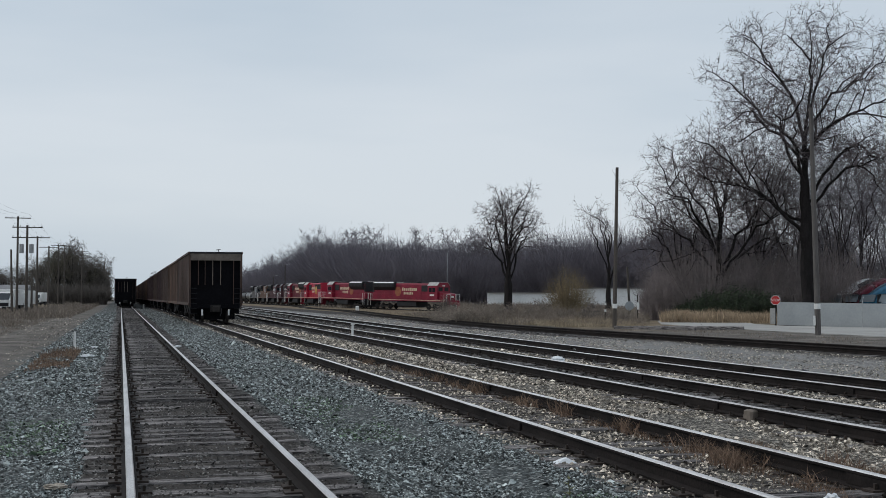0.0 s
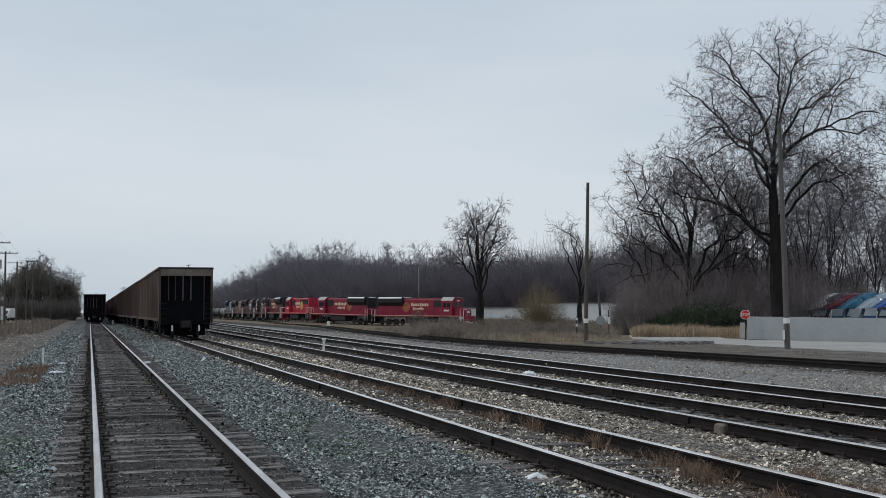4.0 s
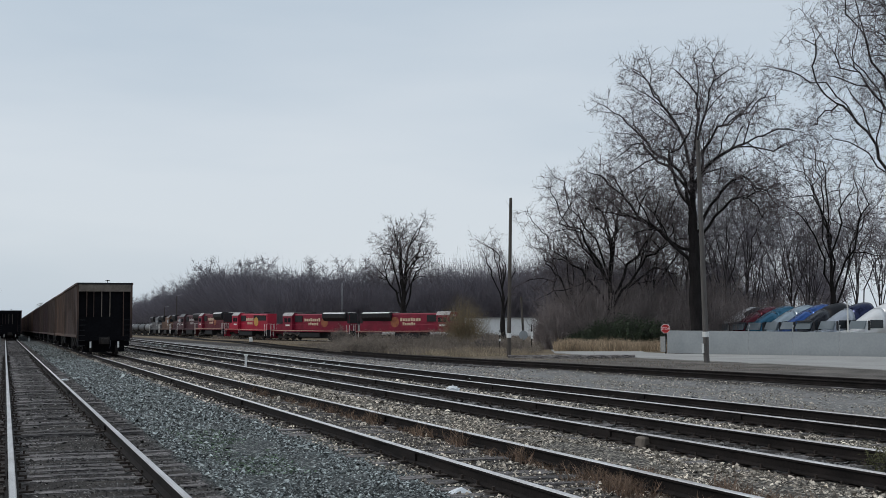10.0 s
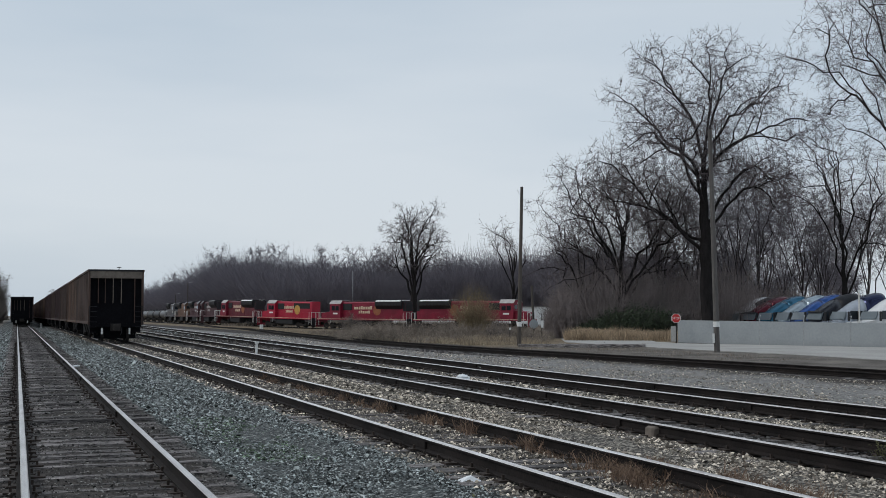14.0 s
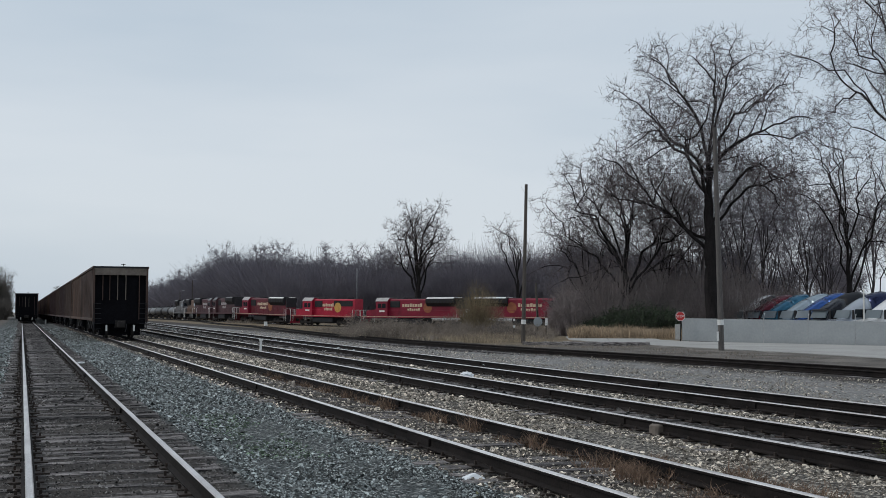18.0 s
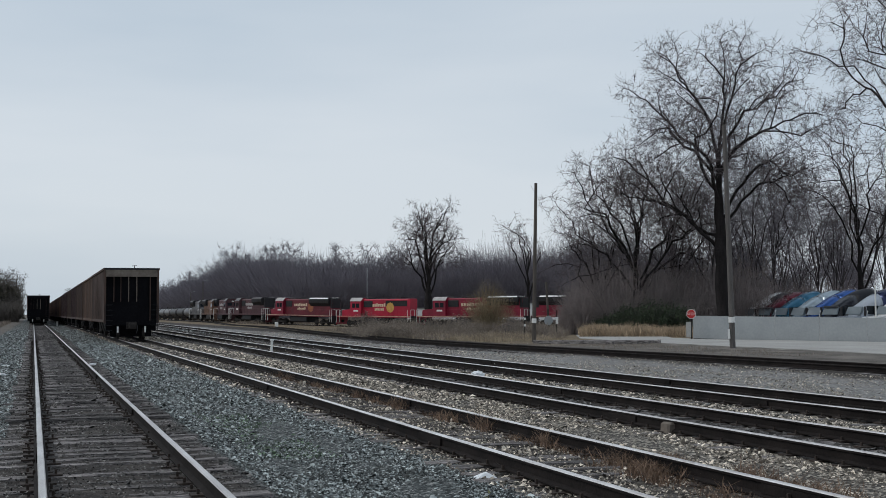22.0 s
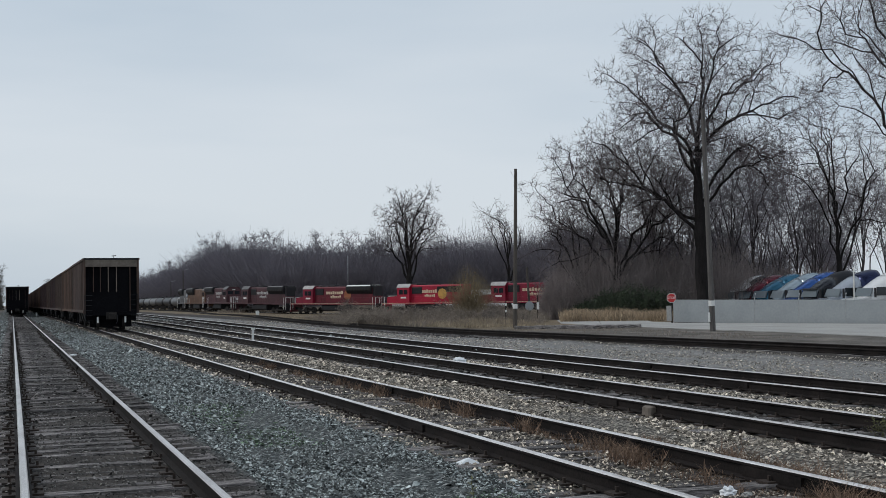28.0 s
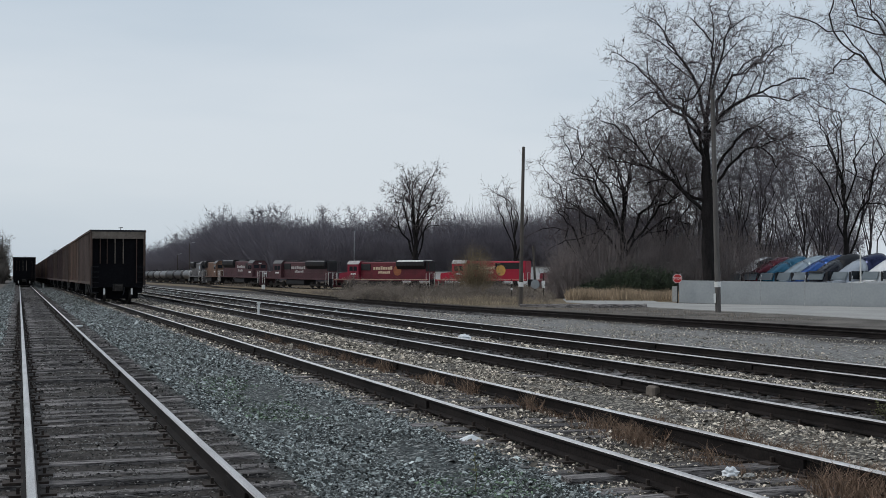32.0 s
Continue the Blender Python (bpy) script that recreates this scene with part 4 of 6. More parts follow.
def bows(seed, h, r, n, low, rise=0.5, spread=1.0, lean=(0.0, 0.0)):
    """Random limbs for a tree of height h and crown radius r: start height, bow point, end point."""
    g = np.random.default_rng(seed)
    out = []
    for k in range(n):
        f, a = k / max(1, n - 1), 2.4 * k + g.uniform(-0.5, 0.5)
        z0 = low + (0.5 * h - low) * f
        reach = r * (1 - 0.8 * f ** 1.6) * g.uniform(0.75, 1.1) * spread
        ze = z0 + (h - z0) * min(1.0, (rise + (1 - rise) * f)) * g.uniform(0.82, 1.05)
        dx, dy = math.cos(a) * reach + lean[0] * f * h, math.sin(a) * reach + lean[1] * f * h
        q = g.uniform(0.3, 0.55)
        out.append((z0, dx * q, dy * q, z0 + (ze - z0) * g.uniform(0.5, 1.15), dx, dy, ze))
    return out


def grow(seed, limbs, trunk_r, points=3000, step=0.36, kill=0.6, infl=3.0, tip=0.012, twigs=2.0, twig_len=0.8, gnarl=0.28, crook=0.2, side=6, cloud=1.9, flat=0.85, flare=1.5):
    """A bare tree: trunk, bowed limbs with side limbs, and branchlets that reach for free room in clouds round the limbs."""
    g = np.random.default_rng(seed)
    nodes, par, way = [np.array([0.0, 0.0, -0.3])], [-1], [np.array([0.0, 0.0, 1.0])]

    def lay(start, line):
        i, made = start, []
        for p in line:
            d = p - nodes[i]
            nodes.append(p)
            way.append(d / max(np.linalg.norm(d), 1e-6))
            par.append(i)
            i = len(nodes) - 1
            made.append(i)
        return made
    top = max(m[0] for m in limbs)
    trunk = [0] + lay(0, bend((0, 0, -0.3), (g.normal(0, 0.2), g.normal(0, 0.2), top * 0.5), (0, 0, top), step, g, crook * 0.35))
    centres = []
    for z0, cx, cy, cz, ex, ey, ez in limbs:
        i = min(trunk, key=lambda k: abs(nodes[k][2] - z0))
        b = nodes[i]
        made = lay(i, bend(b, (b[0] + cx, b[1] + cy, cz), (b[0] + ex, b[1] + ey, ez), step, g, crook))
        long = np.linalg.norm(nodes[made[-1]] - b)
        centres += made[int(len(made) * 0.45):]
        for k in range(side):
            j = made[min(len(made) - 1, int(len(made) * (0.28 + 0.62 * (k + g.random()) / side)))]
            d = way[j] + g.normal(0, 0.62, 3) + np.array([0, 0, 0.22])
            d /= np.linalg.norm(d)
            ln = long * g.uniform(0.22, 0.42)
            p = nodes[j]
            sub = lay(j, bend(p, p + d * ln * 0.5 + np.array([0, 0, g.uniform(-0.1, 0.25) * ln]), p + d * ln, step, g, crook * 1.2))
            centres += sub[len(sub) // 4:]
            for _ in range(2):
                j = sub[g.integers(len(sub) // 3, len(sub))]
                e = way[j] + g.normal(0, 0.6, 3) + np.array([0, 0, 0.15])
                e *= ln * g.uniform(0.3, 0.6) / np.linalg.norm(e)
                centres += lay(j, bend(nodes[j], nodes[j] + e * 0.5, nodes[j] + e, step, g, crook * 1.3))
    c = np.array([nodes[i] for i in centres])
    pick = c[g.integers(0, len(c), points)]
    ball = g.normal(size=(points, 3))
    ball *= (cloud * g.random(points) ** 0.4 / np.linalg.norm(ball, axis=1))[:, None]
    ball[:, 2] *= flat
    pts = pick + ball
    pts = pts[pts[:, 2] > 0.8]
    N, W, P, kids = np.array(nodes), np.array(way), list(par), np.zeros(len(nodes), int)
    dist, near = np.full(len(pts), 1e9), np.zeros(len(pts), int)
    done = 0
    for _ in range(36):
        for o in range(done, len(N), 400):
            dd = np.linalg.norm(pts[:, None] - N[None, o:min(o + 400, len(N))], axis=2)
            j = dd.argmin(1)
            m = dd[np.arange(len(pts)), j]
            better = m < dist
            dist[better], near[better] = m[better], j[better] + o
        done = len(N)
        keep = dist > kill
        pts, dist, near = pts[keep], dist[keep], near[keep]
        act = dist < infl
        if not act.any():
            break
        v = pts[act] - N[near[act]]
        v /= np.linalg.norm(v, axis=1)[:, None]
        u, inv = np.unique(near[act], return_inverse=True)
        acc = np.zeros((len(u), 3))
        np.add.at(acc, inv.ravel(), v)
        free = kids[u] < 3
        u, acc = u[free], acc[free]
        if not len(u):
            break
        d = acc / np.maximum(np.linalg.norm(acc, axis=1), 1e-6)[:, None] + W[u] * 0.3 + g.normal(0, gnarl, acc.shape)
        d /= np.linalg.norm(d, axis=1)[:, None]
        kids[u] += 1
        N, W = np.concatenate([N, N[u] + d * step]), np.concatenate([W, d])
        P += [int(i) for i in u]
        kids = np.concatenate([kids, np.zeros(len(u), int)])
    n = len(N)
    load = [0.0] * n
    for i in range(n - 1, -1, -1):
        load[i] = max(load[i], 1.0)
        if P[i] >= 0:
            load[P[i]] += load[i]
    power = math.log(trunk_r / tip) / math.log(max(load[0], 2.0))
    rad = [tip * v ** power for v in load]
    low = min(m[0] for m in limbs)
    for i in trunk:
        z = nodes[i][2]
        rad[i] *= 1 + (flare - 1) * max(0.0, min(1.0, (top - z) / max(top - low, 0.1))) + 0.35 * math.exp(-max(z, 0.0) / 0.6)
    thick, thin = [], []
    for i in range(1, n):
        s = (N[P[i]], N[i], min(rad[P[i]], rad[i] * 1.4), rad[i])
        (thick if rad[i] > tip * 2.6 else thin).append(s)
        if load[i] < 8 and twigs:
            for _ in range(g.poisson(twigs)):
                a, q, ln = W[i] * 0.8 + g.normal(0, 0.5, 3) + np.array([0, 0, 0.12]), N[i], twig_len * g.uniform(0.3, 1.0)
                for k in range(3):
                    a = a / np.linalg.norm(a) + g.normal(0, 0.26, 3)
                    e = q + a * (ln / 3)
                    thin.append((q, e, tip * (0.8 - 0.15 * k), tip * (0.65 - 0.15 * k)))
                    q = e
    return thick, thin


def stems_mesh(name, stems, material, sides):
    """Tapered tubes for all stems at once."""
    P = np.array([tuple(a[0]) for a in stems])
    Q = np.array([tuple(a[1]) for a in stems])
    r0, r1 = np.array([a[2] for a in stems]), np.array([a[3] for a in stems])
    D = Q - P
    D /= np.maximum(np.linalg.norm(D, axis=1), 1e-6)[:, None]
    up = np.where(np.abs(D[:, 2:3]) < 0.9, np.array([[0.0, 0.0, 1.0]]), np.array([[1.0, 0.0, 0.0]]))
    if sides == 2:
        up = np.random.default_rng(len(stems)).normal(size=P.shape)
    A = np.cross(D, up)
    A /= np.linalg.norm(A, axis=1)[:, None]
    B = np.cross(D, A)
    t = 2 * np.pi * np.arange(sides) / sides
    ring = A[:, None] * np.cos(t)[None, :, None] + B[:, None] * np.sin(t)[None, :, None]
    v = np.concatenate([(P - D * r0[:, None] * 0.3)[:, None] + ring * r0[:, None, None], (Q + D * r1[:, None] * 0.3)[:, None] + ring * r1[:, None, None]], 1)
    j = np.arange(sides if sides > 2 else 1)
    k = (j + 1) % sides
    f = (np.arange(len(stems))[:, None, None] * 2 * sides + np.stack([j, k, k + sides, j + sides], 1)[None]).reshape(-1, 4)
    return raw_mesh(name, v.reshape(-1, 3), f, material)


def tree(label, at, seed, limbs, trunk_r, group="", bark=None, twig=None, sides=6, turn=0.0, **kw):
    t = thing("bare_tree", label, "tree", Matrix.Translation(at) @ Matrix.Rotation(radians(turn), 4, "Z"), group)
    a, b = grow(seed, limbs, trunk_r, **kw)
    part("trunk", stems_mesh("trunk", a, bark or M_BARK, sides), None, t)
    part("crown", stems_mesh("crown", b, twig or M_TWIG, 2), None, t, "crown of bare twigs")
    return t


def ground_spot(bearing, reach):
    p = spot(bearing, reach)
    return Vector((p.x, p.y, land_at(p.x, p.y)))


# ---------------------------------------------------------------- the large bare trees
# start height on the trunk, bow point (across, height), end (across, height), depth
HUGE = ((7.2, -2.4, 9.5, -7.2, 15.8, -1.5), (12.5, -2.8, 19.6, -6.6, 19.0, -1.0), (13.5, -2.6, 19.0, -6.6, 22.6, 1.5), (15.5, -1.2, 21.0, -3.8, 25.2, -1.0), (17.0, 0.2, 22.0, 0.4, 27.0, 0.0), (16.0, 1.4, 20.5, 5.6, 23.8, 1.0), (17.5, 1.0, 22.0, 2.6, 26.0, -1.0), (12.8, 2.6, 18.8, 8.9, 20.2, -1.5), (10.0, 3.8, 19.0, 8.3, 13.2, 1.0), (8.8, 3.2, 14.8, 7.2, 12.2, -2.0), (8.0, -3.6, 11.5, -7.8, 13.0, 1.8), (12.0, 0.5, 17.0, 1.5, 20.0, 6.5), (11.0, -0.6, 16.0, -1.6, 19.0, -6.0))
tree("huge bare deciduous tree with a dark forking trunk", ground_spot(31.6, 109), 15, [(z0, uc, d * 0.3, zc, ue * (0.96 if ue < 0 else 0.87), d * 0.85, ze - 0.13 * (ze - 9)) for z0, uc, zc, ue, ze, d in HUGE], 0.42, turn=-31.6, points=12500, kill=0.43, infl=2.8, step=0.36, tip=0.0145, twigs=3.6, twig_len=1.0, cloud=1.8, side=7)
tree("tall bare tree at the edge of the truck yard", ground_spot(41.7, 97), 8, bows(8, 31.0, 10.4, 15, 4.5, 0.68, 1.0, (-0.04, 0.0)), 0.34, points=9000, kill=0.46, infl=2.8, step=0.36, tip=0.0125, twigs=3.0, twig_len=1.1, cloud=2.1, side=6)
tree("bare spreading tree among brush", ground_spot(27.6, 116), 38, bows(41, 15.6, 8.0, 12, 2.6, 0.5, 1.0, (-0.05, 0.03)), 0.32, points=5600, kill=0.45, infl=2.6, tip=0.0142, twigs=3.2, twig_len=1.0, cloud=1.75, side=6)
tree("bare spreading tree leaning over brush", ground_spot(25.9, 119), 35, bows(35, 10.5, 5.4, 9, 1.6, 0.5, 1.0, (-0.10, 0.05)), 0.18, points=2400, kill=0.48, infl=2.6, tip=0.0135, twigs=3.0, cloud=1.5, side=5)
tree("bare tree behind brush", ground_spot(29.4, 124), 33, bows(33, 15.5, 5.0, 9, 2.5, 0.6), 0.2, points=2700, kill=0.5, infl=2.6, tip=0.0135, twigs=3.0, cloud=1.7, side=5)
tree("lone round-crowned bare tree above the train", ground_spot(17.95, 222), 152, bows(17, 19.6, 5.3, 13, 4.0, 0.72, 1.05), 0.5, points=4600, step=0.5, kill=0.6, infl=3.2, tip=0.022, twigs=3.4, twig_len=1.0, cloud=2.0, crook=0.16, side=6)
tree("slim bare forked tree beyond the train", ground_spot(22.6, 214), 42, bows(42, 17.5, 3.6, 6, 3.0, 0.75, 1.0, (-0.14, 0.0)), 0.3, points=600, step=0.5, kill=0.8, infl=3.2, tip=0.02, twigs=2.4, twig_len=1.2, cloud=1.8, side=4)
for k, (b, d, h, low) in enumerate(((37.55, 118, 19, 3.0), (35.8, 132, 17, 1.5), (35.0, 150, 15, 1.5), (34.2, 140, 15, 1.5), (33.0, 150, 16, 2.0), (42.6, 135, 18, 2.0), (39.6, 132, 13, 2.0), (40.6, 128, 11, 1.5), (36.6, 130, 14, 1.0), (30.6, 130, 15, 1.5), (32.4, 128, 14, 1.5), (36.9, 146, 15, 2.0), (31.2, 121, 17, 2.0), (32.9, 123, 17, 2.0), (33.9, 127, 18, 2.0), (38.6, 126, 15, 2.0))):
    tree("tall bare tree with dark stems behind parked trucks" if k == 0 else "bare tree with many stems behind parked trucks", ground_spot(b, d), 50 + k, bows(50 + k, h * 0.93, h * 0.28, 8, low, 0.72), 0.22 if k == 0 else 0.1, group="trees behind trucks", bark=M_BARK if k == 0 else M_BARKHAZE, twig=M_TWIG if k == 0 else M_TWIGHAZE, points=1500, step=0.42, kill=0.52, infl=2.8, tip=0.0145, twigs=2.9, twig_len=1.0, cloud=1.7, side=5)

# ---------------------------------------------------------------- woods
KINDS = []
for k in range(8):
    # woods in the hazed bark and twig tones
    KINDS.append(tree("bare grey-brown woodland tree", Vector((0, 0, 0)), 80 + k, bows(80 + k, 17.0, 4.2 + 0.5 * (k % 3), 9, 4.0, 0.6), 0.16, group="woodland trees", twig=M_TWIGHAZE, bark=M_BARKHAZE, sides=4, points=700, step=0.65, kill=0.8, infl=3.2, tip=0.042, twigs=2.6, twig_len=1.8, side=3, cloud=2.0))
wr = random.Random(7)
places = []
for k in range(200):
    b = wr.uniform(5.6, 26.0)
    d = max(wr.uniform(275, 345), 56 / math.sin(radians(b)) + wr.uniform(0, 60))
    h = 15.0 + 3.0 * math.exp(-((b - 9.6) / 1.6) ** 2) + wr.uniform(-1.2, 0.9)
    places.append((b, d, h))
for k in range(44):
    places.append((wr.uniform(24.0, 37.6), wr.uniform(150, 200), wr.uniform(8, 13)))
for k in range(22):
    places.append((wr.uniform(24.5, 34.0), wr.uniform(130, 150), wr.uniform(7, 11)))
for i, (b, d, h) in enumerate(places):
    m = Matrix.Translation(ground_spot(b, d)) @ Matrix.Rotation(wr.uniform(0, 6.28), 4, "Z") @ Matrix.Scale(h / 17.5, 4)
    if i < len(KINDS):
        KINDS[i].matrix_basis = m
    else:
        copy_thing(KINDS[i % len(KINDS)], m)


def brush(name, label, zone, count, h, material, seed, lean=0.25, thick=0.02, category="brush", forks=3):
    """A stand of thin stems that nobody could count, over a zone of (bearing, reach) given by a function."""
    r = random.Random(seed)
    stems = []
    for _ in range(count):
        p, k = zone(r)
        hh = h * k * r.uniform(0.5, 1.1)
        d = Vector((r.gauss(0, lean), r.gauss(0, lean), 1)).normalized()
        q = p + d * hh * 0.5
        stems.append((p, q, thick, thick * 0.8, 2))
        for _ in range(forks):
            e = (d + Vector((r.gauss(0, lean * 1.6), r.gauss(0, lean * 1.6), r.gauss(0, 0.2)))).normalized()
            s = p.lerp(q, r.uniform(0.3, 1.0))
            stems.append((s, s + e * hh * r.uniform(0.25, 0.6), thick * 0.75, thick * 0.4, 3))
    ob = new(name, stems_mesh(name, stems, material, 2))
    tagged(ob, label, category, kind="stuff")
    return ob


def arc_zone(b0, b1, d0, d1, edge=0.15):
    def zone(r):
        b = r.uniform(b0, b1)
        k = min(1.0, 0.35 + min(b - b0, b1 - b) / max(edge * (b1 - b0), 1e-3))
        d = r.uniform(d0, d1)
        return ground_spot(b, d), k * (0.85 + 0.75 * noise.noise(Vector((b * 1.1, d * 0.15, 2.0))))
    return zone


def far_zone(r):
    b = r.uniform(5.6, 26)
    d = max(r.uniform(262, 320), 52 / math.sin(radians(b)) + r.uniform(0, 40))
    return ground_spot(b, d), 1.14 + 0.36 * math.exp(-((b - 9.4) / 1.6) ** 2) + 0.24 * ease(18.5, 20.5, b) + 0.14 * noise.noise(Vector((b * 1.6, 0.0, 5.0))) + 0.1 * noise.noise(Vector((b * 6.0, 0.0, 9.0)))


brush("woodland_undergrowth", "dense bare grey undergrowth along the woods", far_zone, 30000, 13.4, M_TWIGHAZE, 3, lean=0.32, thick=0.034, forks=6)


def thicket(name, label, b0, b1, d0, d1, clumps, h, material, seed, stems=150, thick=0.011):
    """Rounded clumps of fine bare twigs that run into one another."""
    r = random.Random(seed)
    out = []
    for _ in range(clumps):
        b, d = r.uniform(b0, b1), r.uniform(d0, d1)
        edge = min(1.0, 0.45 + 0.6 * min(b - b0, b1 - b))
        base, hh = ground_spot(b, d), h * edge * r.uniform(0.55, 1.15)
        w_ = hh * r.uniform(0.3, 0.5)
        for _ in range(stems):
            a, q = r.uniform(0, 6.283), r.random() ** 0.55
            tip = base + Vector((math.cos(a) * q * w_, math.sin(a) * q * w_, hh * math.sqrt(max(0.05, 1 - 0.8 * q * q)) * r.uniform(0.45, 1.05)))
            p = base + Vector((math.cos(a) * q * w_ * 0.4, math.sin(a) * q * w_ * 0.4, -0.1))
            mid = p.lerp(tip, 0.55) + Vector((r.gauss(0, 0.2), r.gauss(0, 0.2), 0.1 * hh))
            out += [(p, mid, thick * 1.3, thick, 2), (mid, tip, thick, thick * 0.5, 2)]
            for _ in range(5):
                k = mid.lerp(tip, r.uniform(-0.5, 0.95))
                e = Vector((r.gauss(0, 0.6), r.gauss(0, 0.6), r.uniform(0.0, 0.9))) * r.uniform(0.35, 0.95)
                out.append((k, k + e, thick * 0.7, thick * 0.35, 2))
    ob = new(name, stems_mesh(name, out, material, 2))
    tagged(ob, label, "brush", kind="stuff")
    return ob


thicket("brush_thicket", "dense grey-brown bare brush below the big trees", 24.4, 34.0, 114, 134, 190, 7.6, M_BRUSH, 4, 140, 0.0135)
thicket("brush_thicket", "thin bare brush behind the truck yard", 33.5, 38.6, 124, 150, 60, 5.6, M_BRUSH, 5, 130, 0.014)

# ---------------------------------------------------------------- poles
def pole(name, label, x, y, h, r0, lean=0.0, category="pole", wood=None):
    t = thing(name, label, category, pose(x, y, land_at(x, y) - 0.4, 0, lean, 0))
    s = Shape()
    s.tube([(0, 0, 0), (0, 0, h * 0.5), (0, 0, h + 0.4)], [r0, r0 * 0.86, r0 * 0.7], 14)
    part("shaft", s, wood or M_POLE, t)
    return t


p1 = pole("utility_pole", "bare weathered wooden pole with white band", 27.5, 65.2, 9.25, 0.125, 1.3)
p2 = pole("utility_pole", "tall weathered wooden pole with white band by road", 31.3, 50.1, 10.6, 0.14, -1.4, wood=M_POLEGREY)
for p, z in ((p1, 1.5), (p2, 1.6)):
    s = Shape()
    s.tube([(0, 0, z), (0, 0, z + 0.26)], 0.138 if p is p1 else 0.152, 16)
    part("white_band", s, M_WHITE, p, "white band round the pole")
s = Shape()
s.box(-0.2, -0.1, -0.18, -0.1, 0.85, 1.3)
part("low_plate", s, M_WHITE, p2, "narrow white plate", at=pose(0, 0, 0, 0, 0, -30))

# ---------------------------------------------------------------- fence
F0, F1 = Vector((39.0, 66.9, -0.22)), Vector((44.6, 54.3, -0.36))
fd = (F1 - F0).normalized()
fence = thing("sheet_fence", "grey sheet-metal yard fence with barbed wire arms", "fence")
n_pan = 13
for k in range(n_pan):
    a, b = F0 + fd * (2.9 * k), F0 + fd * (2.9 * (k + 1) - 0.02)
    nrm = Vector((-fd.y, fd.x, 0))
    s = Shape()
    s.rings([[tuple(a + nrm * 0.02), tuple(b + nrm * 0.02), tuple(b - nrm * 0.02), tuple(a - nrm * 0.02)], [tuple(q + Vector((0, 0, 1.47))) for q in (a + nrm * 0.02, b + nrm * 0.02, b - nrm * 0.02, a - nrm * 0.02)]])
    part("panel", s, M_FENCE, fence)
    s = Shape()
    s.rings([[tuple(q + Vector((0, 0, -0.05))) for q in (a + nrm * 0.035, b + nrm * 0.035, b - nrm * 0.035, a - nrm * 0.035)], [tuple(q + Vector((0, 0, 0.07))) for q in (a + nrm * 0.035, b + nrm * 0.035, b - nrm * 0.035, a - nrm * 0.035)]])
    part("base_rail", s, M_STEEL, fence)
    s = Shape()
    s.tube([tuple(a), tuple(a + Vector((0, 0, 1.5))), tuple(a + Vector((0, 0, 1.5)) - fd * 0.12 + nrm * 0.3 + Vector((0, 0, 0.34)))], 0.034, 6)
    part("post_arm", s, M_GALV, fence)

# ---------------------------------------------------------------- road beside the fence
s = Shape()
near = [(30.6, -40), (30.6, 20), (31.2, 34), (32.4, 46), (32.3, 55), (32.5, 63), (33.6, 72), (38.0, 82), (46, 90), (60, 97)]
farside = [(64, 92), (50, 84), (42, 76), (39.2, 70), (39.0, 66), (43.9, 55), (46, 45), (50, 20), (54, -40)]
s.slab(near + farside, -0.32, -0.175)
tagged(part("road", s, M_ASPHALT), "pale worn yard road along the fence", "road", kind="structure")

# ---------------------------------------------------------------- stop sign
stop = thing("stop_sign", "red octagonal stop sign on a post", "stop sign", pose(38.45, 66.2, -0.22, 0, 0, -30))
s = Shape()
s.box(-0.04, 0.04, -0.03, 0.03, 0, 1.75)
part("post", s, M_STEEL, stop)
s = Shape()
oct8 = [(0.275 * math.cos(math.pi / 8 + k * math.pi / 4), 1.58 + 0.275 * math.sin(math.pi / 8 + k * math.pi / 4)) for k in range(8)]
s.prism(oct8, -0.06, -0.035)
part("sign_face", s, M_SIGNRED, stop)
s = Shape()
rim = [(0.305 * math.cos(math.pi / 8 + k * math.pi / 4), 1.58 + 0.305 * math.sin(math.pi / 8 + k * math.pi / 4)) for k in range(8)]
s.prism(rim, -0.052, -0.034)
part("white_rim", s, M_WHITE, stop)
word = bpy.data.curves.new("word", "FONT")
word.body, word.size, word.align_x, word.align_y, word.extrude = "STOP", 0.21, "CENTER", "CENTER", 0.004
w = new("lettering", word)
w.parent = stop
w.matrix_basis = pose(0, -0.066, 1.58, 90, 0, 0)
word.materials.append(M_WHITE)
s = Shape()
s.box(-0.32, -0.02, -0.05, -0.035, 0.15, 1.1)
part("lower_board", s, M_CONCRETE, stop, "small pale board below")

# ---------------------------------------------------------------- parked highway tractors behind the fence
PAINTS = [mat("truck_paint_" + n, c, 0.2, k, other=tuple(v * 0.85 for v in c), scale=0.6, spec=0.6) for n, c, k in (("white", (0.75, 0.76, 0.77), 0.1), ("maroon", (0.12, 0.014, 0.028), 0.5), ("teal", (0.035, 0.15, 0.25), 0.5), ("silver", (0.40, 0.48, 0.54), 0.5), ("blue", (0.03, 0.10, 0.34), 0.5), ("black", (0.014, 0.016, 0.024), 0.2), ("pale_grey", (0.40, 0.44, 0.5), 0.3), ("pearl", (0.82, 0.83, 0.84), 0.1))]
M_NAVY = mat("navy_sleeper_paint", (0.018, 0.026, 0.075), 0.2, 0.6, other=(0.012, 0.016, 0.05), scale=0.6, spec=0.5)
M_FAIRBLACK = mat("black_sleeper_paint", (0.016, 0.017, 0.022), 0.45, scale=1, spec=0.2)


